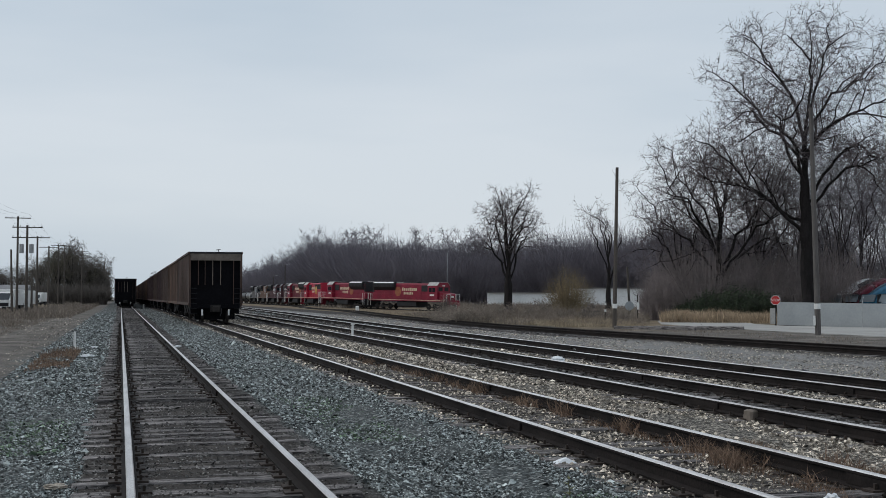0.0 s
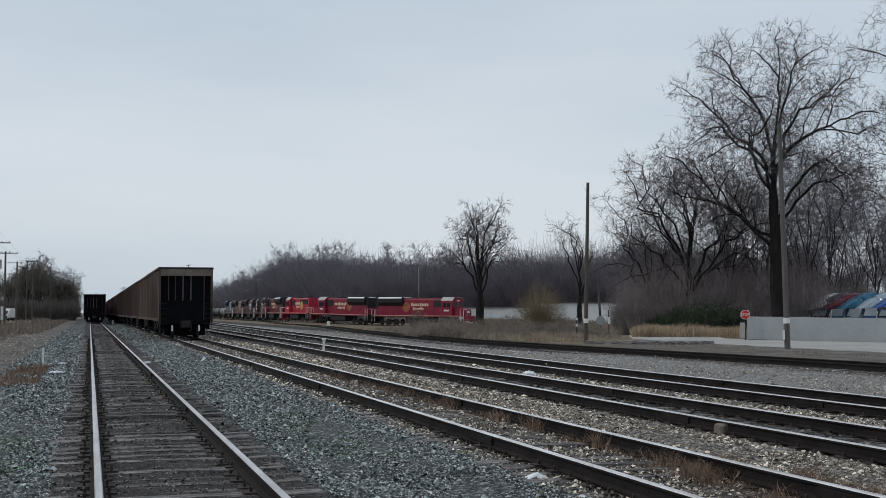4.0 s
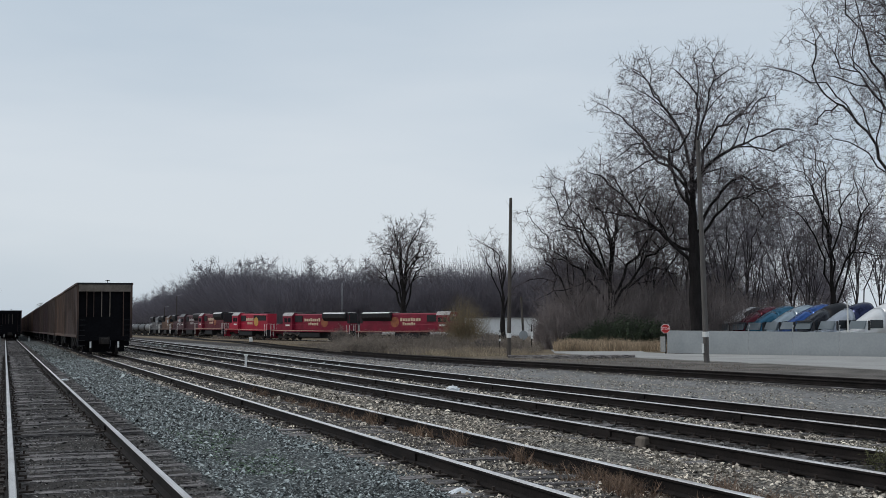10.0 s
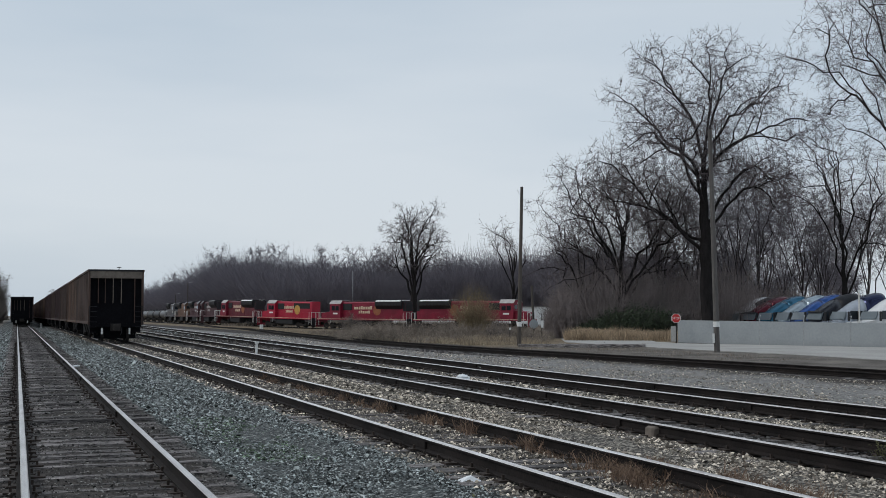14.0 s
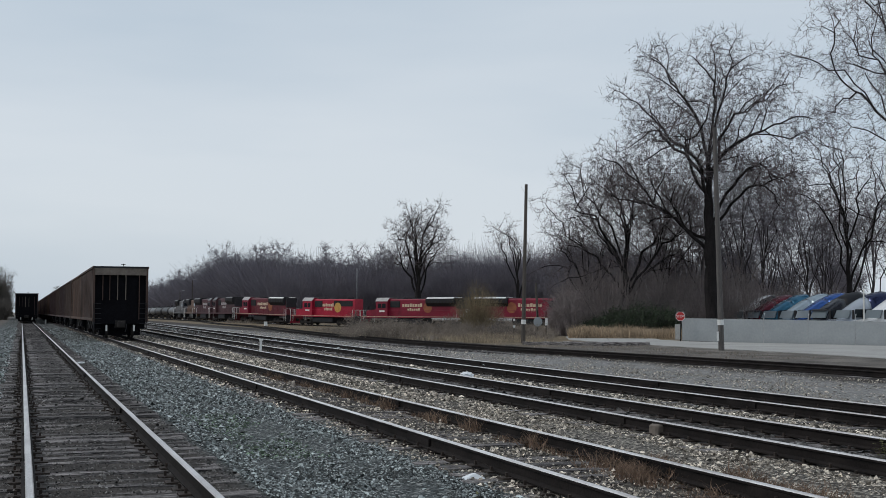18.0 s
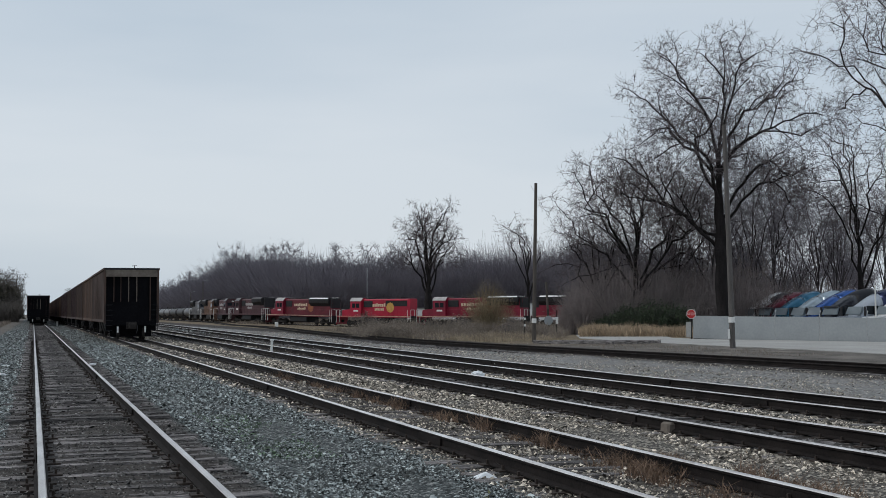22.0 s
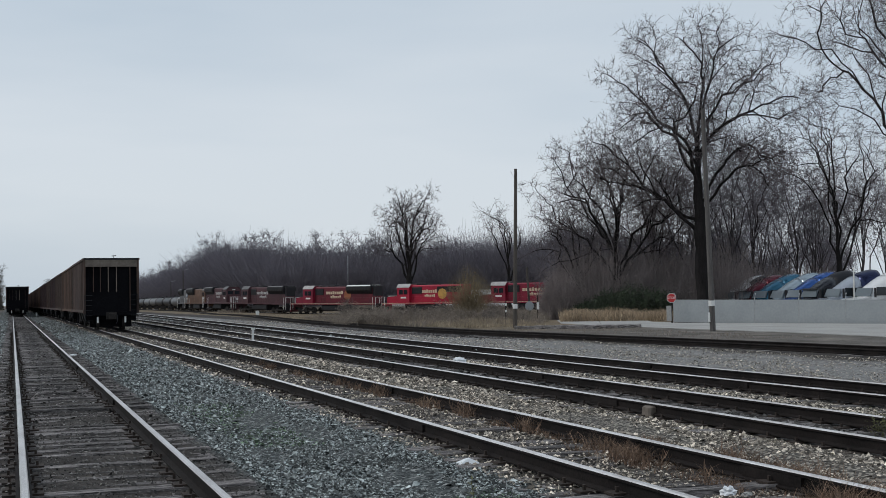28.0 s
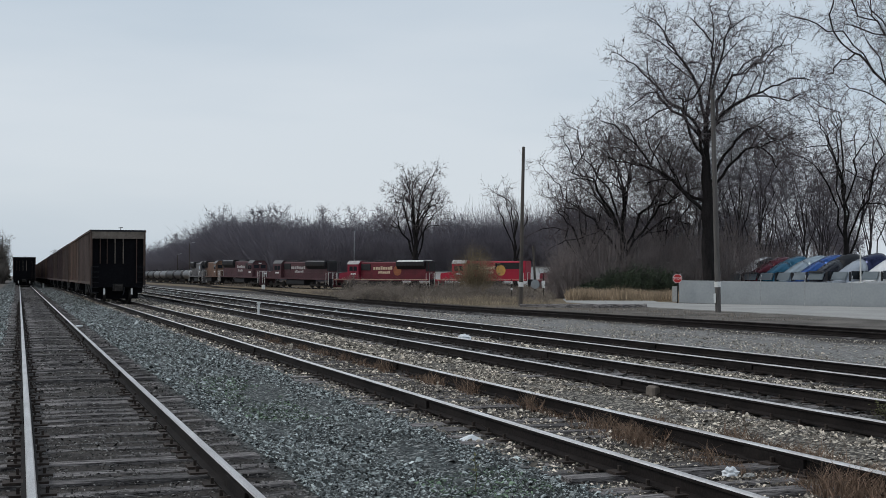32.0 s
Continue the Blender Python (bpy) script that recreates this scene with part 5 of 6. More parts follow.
def tractor(label, paint, back_paint, m):
    """A highway tractor facing +y, with a swept roof."""
    t = thing("truck_tractor", label, "truck", m, group="parked truck tractors")

    def hull(stations, crest):
        """A body of rounded sections along y: (y, top height, half width)."""
        sh = Shape()
        out = []
        for y, z, half in stations:
            mid = z - min(crest, (z - 1.2) * 0.8)
            ring = [(half, y, 1.2)]
            for k in range(13):
                a = math.pi * k / 12
                c_, s_ = math.cos(a), math.sin(a)
                ring.append((half * math.copysign(abs(c_) ** 0.8, c_), y, mid + (z - mid) * abs(s_) ** 0.8))
            ring.append((-half, y, 1.2))
            out.append(ring)
        sh.rings(out)
        me = sh.mesh("body", paint)
        me.shade_smooth()
        return me

    def painted(me, material):
        me.materials[0] = material
        return me
    part("cab", hull([(2.06, 1.70, 1.0), (1.98, 1.80, 1.06), (1.62, 2.52, 1.10), (1.3, 2.74, 1.13), (0.85, 3.04, 1.15), (0.4, 3.3, 1.16), (0.0, 3.48, 1.17)], 1.25), None, t)
    part("sleeper", painted(hull([(-0.02, 3.46, 1.2), (-0.5, 3.70, 1.22), (-1.0, 3.87, 1.22), (-1.5, 3.96, 1.21), (-1.85, 3.95, 1.2), (-1.92, 3.86, 1.16)], 1.5), back_paint), None, t)
    if paint is PAINTS[0]:
        part("roof_cap", painted(hull([(-0.04, 3.5, 0.62), (-0.5, 3.74, 0.58), (-1.0, 3.91, 0.5), (-1.45, 3.985, 0.4)], 0.12), paint), None, t, "pale roof fairing cap")
    s = Shape()
    s.rings([[(-1.04, 1.93, 1.82), (1.04, 1.93, 1.82), (1.04, 2.03, 1.82), (-1.04, 2.03, 1.82)], [(-0.97, 1.66, 2.44), (0.97, 1.66, 2.44), (0.97, 1.78, 2.44), (-0.97, 1.78, 2.44)]])
    part("windscreen", s, M_SCREEN, t)
    if paint is PAINTS[5] or paint is PAINTS[1]:
        s = Shape()
        s.rings([[(-1.05, 1.72, 2.45), (1.05, 1.72, 2.45), (1.05, 1.95, 2.4), (-1.05, 1.95, 2.4)], [(-1.05, 1.62, 2.53), (1.05, 1.62, 2.53), (1.05, 1.9, 2.47), (-1.05, 1.9, 2.47)]])
        part("visor", s, M_BLACK, t)
    for sx in (-1, 1):
        s = Shape()
        s.box(min(sx * 1.15, sx * 1.175), max(sx * 1.15, sx * 1.175), 0.35, 1.5, 1.85, 2.5)
        part("side_window", s, M_GLASS, t)
        s = Shape()
        s.box(min(sx * 1.3, sx * 1.52), max(sx * 1.3, sx * 1.52), 1.75, 1.85, 1.7, 2.45, 0.03)
        part("mirror", s, M_BLACK, t)
        s = Shape()
        s.box(min(sx * 0.75, sx * 1.15), max(sx * 0.75, sx * 1.15), 3.45, 3.6, 1.15, 1.4, 0.04)
        part("headlight", s, M_WHITE, t)
        s = Shape()
        s.tube([(sx * 0.85, -0.9, 0.62), (sx * 0.85, 0.6, 0.62)], 0.32, 14)
        part("fuel_tank", s, M_GALV, t)
        for y in (2.7, -2.6, -3.9):
            s = Shape()
            s.tube([(sx * 0.82, y, 0.5), (sx * 1.16, y, 0.5)], 0.5, 18)
            wh = part("wheel", s, M_BLACK, t)
            s = Shape()
            s.tube([(sx * 1.1, y, 0.5), (sx * 1.17, y, 0.5)], 0.28, 14)
            part("rim", s, M_GALV, wh)
        s = Shape()
        s.tube([(sx * 1.25, -1.98, 1.0), (sx * 1.25, -1.98, 3.6)], 0.06, 8)
        part("exhaust_stack", s, M_GALV, t)
    s = Shape()
    s.rings([[(-1.1, 1.95, 1.0), (1.1, 1.95, 1.0), (1.1, 1.95, 1.74), (-1.1, 1.95, 1.74)], [(-1.0, 3.2, 1.0), (1.0, 3.2, 1.0), (1.0, 3.2, 1.58), (-1.0, 3.2, 1.58)], [(-0.85, 3.6, 1.0), (0.85, 3.6, 1.0), (0.85, 3.6, 1.42), (-0.85, 3.6, 1.42)]])
    part("bonnet", s, paint, t)
    s = Shape()
    s.box(-0.55, 0.55, 3.58, 3.64, 0.95, 1.4, 0.03)
    part("grille", s, M_GALV, t)
    s = Shape()
    s.box(-1.2, 1.2, 3.3, 3.75, 0.45, 0.85, 0.06)
    part("bumper", s, M_GALV, t)
    s = Shape()
    s.box(-0.45, 0.45, -4.6, 3.0, 0.75, 1.0)
    part("chassis", s, M_BLACK, t)


yaw0 = radians(19.231)
NAMES = ("white and black", "maroon", "teal blue", "silver", "bright blue", "glossy black", "navy and pale grey", "pearl white")
for k, ahead in enumerate((0.0, 0.1, 0.3, 0.3, 0.6, 1.1, 0.8, 0.1)):
    f = 0.857 * k / 7
    turn = -19.231 + 104 + (k % 3) * 1.5
    xc, zc = 28.75 + 7.58 * f, 113.0 - 20.5 * f
    x, y = xc * math.cos(yaw0) + zc * math.sin(yaw0) - ahead * math.sin(radians(turn)), -xc * math.sin(yaw0) + zc * math.cos(yaw0) + ahead * math.cos(radians(turn))
    tractor(NAMES[k] + " highway tractor parked behind the fence", PAINTS[k], M_FAIRBLACK if k in (0, 5) else M_NAVY if k == 6 else PAINTS[k], pose(x, y, land_at(x, y) - 0.02, 0, 0, turn))

# flag pole or mast in the truck yard
s = Shape()
p = ground_spot(38.2, 96)
mast = thing("light_mast", "thin white mast between the trucks", "mast", Matrix.Translation(p))
s.tube([(0, 0, 0), (0, 0, 4.0)], [0.07, 0.05], 8)
part("shaft", s, M_WHITE, mast)


# ---------------------------------------------------------------- grass, weeds and shrubs
def blades(name, label, zone, count, h, material, seed, width=0.03, lean=0.35, category="grass"):
    """Flat bent blades, two quads each, over a zone."""
    r = random.Random(seed)
    v, f = [], []
    for _ in range(count):
        p, k = zone(r)
        hh = h * k * r.uniform(0.45, 1.15)
        a = r.uniform(0, 6.28)
        wv = Vector((math.cos(a), math.sin(a), 0)) * width * r.uniform(0.6, 1.2)
        b = Vector((r.gauss(0, lean), r.gauss(0, lean), 1)) * hh * 0.55
        c = b + Vector((r.gauss(0, lean * 1.5), r.gauss(0, lean * 1.5), 0.8)) * hh * 0.45
        o = len(v)
        v += [p - wv, p + wv, p + b + wv * 0.7, p + b - wv * 0.7, p + c + wv * 0.15, p + c - wv * 0.15]
        f += [(o, o + 1, o + 2, o + 3), (o + 3, o + 2, o + 4, o + 5)]
    ob = new(name, raw_mesh(name, v, f, material))
    tagged(ob, label, category, kind="stuff")
    return ob


def rect_zone(x0, x1, y0, y1, clump=0.0, seed=0):
    def zone(r):
        x, y = r.uniform(x0, x1), r.uniform(y0, y1)
        k = 1.0
        if clump:
            k = max(0.0, noise.noise(Vector((x * clump + seed, y * clump, 0))) * 1.6 + 0.55)
            if k < 0.35:
                x, y = r.uniform(x0, x1), r.uniform(y0, y1)
                k = max(0.25, noise.noise(Vector((x * clump + seed, y * clump, 0))) * 1.6 + 0.55)
        return Vector((x, y, land_at(x, y))), k
    return zone


def bank_zone(d0, d1, b0, b1, clump=0.15, seed=0):
    def zone(r):
        b, d = r.uniform(b0, b1), r.uniform(d0, d1)
        p = ground_spot(b, d)
        while p.x < 23.6 + (3.5 if p.y > 100 else 0) or (31.5 < p.x < 40 and p.y < 74) or p.y > 250:
            b, d = r.uniform(b0, b1), r.uniform(d0, d1)
            p = ground_spot(b, d)
        return p, 0.4 + max(0.0, noise.noise(Vector((p.x * clump + seed, p.y * clump, 3))) * 1.1 + 0.45)
    return zone


blades("dry_grass", "tan dry grass on the bank before the train", bank_zone(76, 150, 10.0, 24.2), 36000, 0.34, M_GRASS, 21, width=0.014)
blades("dry_weeds", "brown dry weeds on the bank before the train", bank_zone(76, 130, 13.0, 24.2, 0.3, 9), 36000, 0.4, M_WEED, 22, width=0.014)
thicket("dry_weeds", "rounded clumps of grey-brown weeds on the bank", 14.5, 24.0, 80, 104, 70, 1.15, M_WEED, 23, 60, 0.006)
brush("dry_weeds", "stalky brown weeds on the bank", bank_zone(78, 120, 12.0, 24.5, 0.25, 4), 3200, 0.85, M_WEED, 23, thick=0.009, forks=6, category="weeds")
blades("dry_grass", "tall tan grass between road and brush", arc_zone(25.0, 30.2, 84, 112, 0.05), 26000, 0.85, M_TAN, 24, width=0.018)
blades("dry_grass", "tan grass round the pole foot", rect_zone(24.6, 30.5, 66.5, 78, 0.4, 2), 8000, 0.4, M_GRASS, 25, width=0.012)
blades("dry_weeds", "thin weeds along the side track", rect_zone(24.2, 30.0, 40, 62, 0.5, 6), 2500, 0.12, M_WEED, 26, width=0.01)
blades("dry_weeds", "rusty dry weeds between the rails", rect_zone(5.9, 6.95, 7.2, 12.5, 1.2, 1), 6500, 0.25, M_RUSTWEED, 27, width=0.004, lean=0.5)
blades("dry_weeds", "sparse dry weeds along the inner rail", rect_zone(6.15, 6.42, 10, 34, 1.4, 5), 3200, 0.2, M_RUSTWEED, 28, width=0.006, lean=0.5)
blades("dry_weeds", "dry weeds caught at the rails", rect_zone(4.9, 6.3, 9, 24, 1.8, 15), 900, 0.1, M_WEED, 29, width=0.004, lean=0.6)
blades("dry_weeds", "rust-coloured weeds at the ballast edge", rect_zone(-2.3, -1.2, 31, 41, 0.8, 3), 2500, 0.2, M_RUSTWEED, 30, width=0.009, lean=0.5)
blades("dry_grass", "tan grass along the dirt lane", rect_zone(-16, -6.6, 80, 170, 0.12, 8), 20000, 0.42, M_WEED, 31, width=0.025)
blades("dry_weeds", "brown weeds along the dirt lane", rect_zone(-9.0, -4.2, 110, 260, 0.15, 12), 12000, 0.8, M_WEED, 32, width=0.03)
blades("dry_weeds", "weeds at the edge of the dirt lane", rect_zone(-6.8, -5.4, 20, 110, 0.5, 13), 4000, 0.16, M_WEED, 33, width=0.01)
blades("dry_weeds", "dull grass beyond the far track", arc_zone(9.0, 24, 232, 247), 12000, 1.15, M_WEED, 34, width=0.03)


def shrub(label, at, h, w, material, seed, n=300, name="shrub", thick=0.014, leaf=9, size=0.05, bark=None):
    """A shrub: thin rising stems in one part, small leaves or seed heads in the other."""
    r = random.Random(seed)
    t = thing(name, label, "shrub", Matrix.Translation(at))
    stems, v, f = [], [], []
    for _ in range(n):
        a, q = r.uniform(0, 6.28), r.random() ** 0.6
        tip = Vector((math.cos(a) * q * w / 2, math.sin(a) * q * w / 2, h * (1 - 0.45 * q * q) * r.uniform(0.55, 1.05)))
        base = Vector((tip.x * 0.25, tip.y * 0.25, 0))
        mid = base.lerp(tip, 0.5) + Vector((r.gauss(0, 0.08), r.gauss(0, 0.08), 0.05 * h))
        stems += [(base, mid, thick, thick * 0.7, 2), (mid, tip, thick * 0.7, thick * 0.35, 3)]
        for _ in range(leaf):
            c = mid.lerp(tip, r.uniform(-0.5, 1.05)) + Vector((r.gauss(0, 0.09), r.gauss(0, 0.09), r.gauss(0, 0.09)))
            u, s2 = Vector((r.gauss(0, 1), r.gauss(0, 1), r.gauss(0, 1))).normalized() * size, Vector((r.gauss(0, 1), r.gauss(0, 1), r.gauss(0, 1))).normalized() * size * 0.7
            o = len(v)
            v += [c - u, c + s2, c + u, c - s2]
            f.append((o, o + 1, o + 2, o + 3))
    tagged(part("branchwork", stems_mesh("branchwork", stems, bark or M_TWIG, 2), None, t), kind="stuff")
    tagged(part("foliage", raw_mesh("foliage", v, f, material), None, t), kind="stuff")
    return t


shrub("yellow-brown leafy shrub standing before the train", ground_spot(20.75, 92), 4.2, 4.4, M_YELLOWBUSH, 61, 800, thick=0.009, leaf=22, size=0.026, bark=M_YELLOWBUSH)
shrub("low brown shrub in the weeds", ground_spot(19.4, 88), 1.6, 2.4, M_WEED, 62, 220)
shrub("low brown shrub in the weeds", ground_spot(21.9, 90), 1.5, 2.2, M_WEED, 63, 200)
shrub("thin brown shrub in the weeds", ground_spot(15.0, 118), 2.3, 2.6, M_WEED, 64, 200)
shrub("thin brown shrub in the weeds", ground_spot(16.6, 104), 1.5, 2.6, M_WEED, 65, 220)
shrub("thin brown shrub in the weeds", ground_spot(18.0, 96), 1.4, 2.8, M_WEED, 66, 220)
sr = random.Random(91)
for k in range(16):
    b_, d_ = sr.uniform(13.5, 24.0), sr.uniform(78, 112)
    if ground_spot(b_, d_).x > 25 and not 19.8 < b_ < 21.4:
        shrub("low dead brown shrub on the weedy bank", ground_spot(b_, d_), sr.uniform(0.6, 1.3), sr.uniform(1.2, 2.6), M_WEED, 400 + k, 110, thick=0.008, leaf=7, size=0.03)
for k, (b, d, h, w_) in enumerate(((27.3, 112, 2.9, 4.5), (28.3, 111, 3.3, 5.0), (29.3, 112, 3.0, 4.5), (29.9, 114, 2.6, 3.5), (26.4, 114, 2.0, 4.0))):
    shrub("dense dark evergreen shrub below the trees", ground_spot(b, d), h, w_, M_EVERGREEN, 70 + k, 520, name="evergreen_shrub", leaf=16, size=0.085)
shrub("small green bush beside the rail", Vector((9.85, 11.9, -0.2)), 0.3, 0.3, M_SUMAC, 77, 60, thick=0.003, leaf=14, size=0.014)

# ---------------------------------------------------------------- signs and posts beyond the pole
def post_thing(name, label, category, b, d, h, r, material, lean=0.0):
    t = thing(name, label, category, Matrix.Translation(ground_spot(b, d)) @ pose(0, 0, 0, 0, lean, 0))
    s = Shape()
    s.tube([(0, 0, -0.3), (0, 0, h)], [r, r * 0.85], 8)
    part("post", s, material, t)
    return t


sg = post_thing("round_sign", "round pale sign seen from behind on a dark post", "sign", 23.55, 86, 1.95, 0.05, M_STEEL)
s = Shape()
s.tube([(0, -0.06, 1.15), (0, -0.09, 1.15)], 0.33, 24)
part("disc", s, M_FENCE, sg)
sg = post_thing("sign_board", "narrow pale upright sign board", "sign", 23.95, 86, 1.9, 0.04, M_STEEL)
s = Shape()
s.box(-0.09, 0.09, -0.08, -0.05, 0.9, 1.4)
part("board", s, M_WHITE, sg)
sg = post_thing("small_sign", "small pale square sign on a low post", "sign", 22.45, 84, 1.5, 0.03, M_STEEL)
for z0 in (0.75, 1.2):
    s = Shape()
    s.box(-0.07, 0.07, -0.05, -0.03, z0, z0 + 0.16)
    part("plate", s, M_WHITE, sg)
post_thing("broken_pole", "short dark leaning broken pole", "pole", 23.6, 90, 4.0, 0.1, M_POLE, -3.0)
for b, d, h in ((15.05, 262, 11.5), (7.45, 330, 10.5), (6.9, 360, 8.0)):
    lp = post_thing("light_pole", "tall thin pale light pole beyond the train", "light pole", b, d, h, 0.14, M_GALV if b > 10 else M_POLE)
    if b > 10:
        continue
    s = Shape()
    s.tube([(0, 0, h), (0.9, 0, h + 0.25)], 0.05, 6)
    s.box(0.7, 1.3, -0.15, 0.15, h + 0.2, h + 0.34, 0.03)
    part("lamp_head", s, M_GALV, lp)

# ---------------------------------------------------------------- white buildings beyond the far track
def low_building(label, b, d, length, depth, h, turn, doors=3):
    t = thing("low_building", label, "building", Matrix.Translation(ground_spot(b, d)) @ Matrix.Rotation(radians(turn), 4, "Z"))
    s = Shape()
    s.box(-length / 2, length / 2, -depth / 2, depth / 2, -0.3, h)
    part("wall", s, M_BUILDING, t)
    s = Shape()
    s.prism([(-length / 2 - 0.3, h), (length / 2 + 0.3, h), (length / 2 + 0.3, h + 0.18), (-length / 2 - 0.3, h + 0.18)], -depth / 2 - 0.3, depth / 2 + 0.3)
    part("roof", s, M_ROOFGREY, t)
    for k in range(doors):
        x = -length / 2 + length * (k + 0.5) / doors
        s = Shape()
        s.box(x - 1.0, x + 1.0, -depth / 2 - 0.04, -depth / 2 - 0.005, 0.0, 2.4)
        part("door", s, M_ROOFGREY, t)
    return t


low_building("long low white building behind the woods' edge", 18.6, 252, 14.5, 6, 2.75, -18, 0)
low_building("low white building with rooftop units", 22.9, 246, 18, 6, 3.8, -22, 0)

# ---------------------------------------------------------------- west side: poles, trees, vans, building
def line_pole(x, y, h, arms, lean=0.0, cans=0):
    t = thing("power_pole", "wooden power pole with crossarms beside the dirt lane", "power pole", pose(x, y, land_at(x, y) - 0.4, 0, lean, 0), group="power poles along the lane")
    s = Shape()
    s.tube([(0, 0, 0), (0, 0, h + 0.4)], [0.15, 0.1], 10)
    part("shaft", s, M_POLE, t)
    for k in range(arms):
        z = h + 0.2 - 0.95 * k
        s = Shape()
        s.box(-1.35, 1.35, -0.05, 0.05, z - 0.045, z + 0.045)
        part("crossarm", s, M_POLE, t)
        for xx in (-1.25, -0.6, 0.6, 1.25):
            s = Shape()
            s.tube([(xx, 0, z + 0.04), (xx, 0, z + 0.18)], 0.035, 6)
            part("insulator", s, M_GALV, t)
    for k in range(cans):
        s = Shape()
        xx = (-0.5, 0.38, 0.0)[k]
        s.tube([(xx, 0.15, h - 2.2), (xx, 0.15, h - 1.35)], 0.2, 12)
        part("transformer", s, M_GALV, t)
    return t


for x, y, h, arms, lean, cans in ((-11.4, 140, 6.9, 0, -1.5, 0), (-11.0, 141, 10.6, 1, 0, 0), (-8.45, 119, 8.4, 2, 0, 2), (-9.25, 146, 8.7, 1, 0, 0), (-10.4, 190, 9.3, 1, 0, 0), (-10.9, 230, 11.2, 1, 0, 0), (-10.3, 240, 11.5, 1, 0, 0), (-8.6, 290, 12.3, 2, 0, 0), (-5.0, 340, 12.4, 0, 4.0, 0), (-7.1, 330, 10.0, 0, 0, 0), (-10.2, 152, 5.0, 0, 0.0, 0)):
    line_pole(x, y, h, arms, lean, cans)


def wire(a, b, sag, name="overhead_wire"):
    a, b = Vector(a), Vector(b)
    pts = [a.lerp(b, k / 10) - Vector((0, 0, sag * 4 * (k / 10) * (1 - k / 10))) for k in range(11)]
    s = Shape()
    s.tube([tuple(p) for p in pts], 0.006, 4)
    tagged(part(name, s, M_BLACK), "thin sagging overhead power line", "wire", group="overhead wires")


for o in (-1.2, 0.0, 1.2):
    wire((-11.0 + o, 141, 10.6), (-10.9 + o, 230, 11.2), 0.8)
    wire((-10.9 + o, 230, 11.2), (-8.6 + o, 290, 12.3), 0.4)
    wire((-11.0 + o, 141, 10.6), (-12.5 + o, 40, 10.6), 1.2)
    wire((-8.45 + o, 119, 8.4), (-9.25 + o, 146, 8.7), 0.2)
wire((27.4, 65.2, 8.9), (33.5, 66.0, -0.2), 0.1, "guy_wire")


def pylon(x, y, h):
    t = thing("power_pylon", "far lattice power pylon against the sky", "pylon", pose(x, y, -0.3))
    s = Shape()
    for sx in (-1, 1):
        for sy in (-1, 1):
            s.tube([(sx * 2.6, sy * 2.6, 0), (sx * 0.6, sy * 0.6, h * 0.75), (sx * 0.4, sy * 0.4, h)], 0.13, 4)
    for k in range(9):
        z0, z1 = h * k / 9, h * (k + 1) / 9
        w0, w1 = 2.6 - 2.1 * k / 9, 2.6 - 2.1 * (k + 1) / 9
        for sx in (-1, 1):
            s.tube([(sx * w0, -w0, z0), (-sx * w1, -w1, z1)], 0.07, 4)
    part("tower", s, M_GALV, t)
    for z, w_ in ((h * 0.78, h * 0.17), (h * 0.9, h * 0.14)):
        s = Shape()
        s.tube([(-w_, 0, z + 0.6), (0, 0, z), (w_, 0, z + 0.6)], 0.14, 4)
        s.tube([(-w_, 0, z + 0.6), (0, 0, z + 1.6), (w_, 0, z + 0.6)], 0.1, 4)
        part("arm", s, M_GALV, t)


pylon(18.4, 700, 16)
pylon(-16.6, 560, 21)

lt = random.Random(17)
WEST = []
for k in range(5):
    WEST.append(tree("dense bare tree behind the power poles", Vector((0, 0, 0)), 120 + k, bows(120 + k, 13.0, 3.2 + 0.4 * (k % 3), 7, 2.0, 0.6), 0.2, group="trees behind the lane", sides=4, points=900, step=0.6, kill=0.7, infl=3.2, tip=0.036, twigs=3.0, twig_len=1.3, side=3, cloud=1.9, twig=M_CONIFER if k == 3 else M_WESTBRUSH))
spots_w = []
for k in range(34):
    b = lt.uniform(-3.9, -0.7)
    y = lt.uniform(310, 390)
    spots_w.append((math.tan(radians(b)) * y, y, max(7.0, (y / 340) * (14.6 - 3.6 * abs(b + 2.4))) * lt.uniform(0.75, 1.0)))
for k in range(14):
    b = lt.uniform(-5.8, -3.8)
    spots_w.append((math.tan(radians(b)) * 400, 400 + lt.uniform(0, 60), lt.uniform(7, 10)))
for i, (x, y, h) in enumerate(spots_w):
    m = Matrix.Translation((x, y, -0.3)) @ Matrix.Rotation(lt.uniform(0, 6.28), 4, "Z") @ Matrix.Scale(h / 13, 4)
    if i < 5:
        WEST[i].matrix_basis = m
    else:
        copy_thing(WEST[i % 5], m)


def west_zone(r):
    b, y = r.uniform(-4.2, -0.6), r.uniform(290, 330)
    return Vector((math.tan(radians(b)) * y, y, -0.3)), 1.0


brush("roadside_brush", "dense brown brush behind the power poles", west_zone, 4500, 5.5, M_WESTBRUSH, 44, thick=0.055, forks=4)


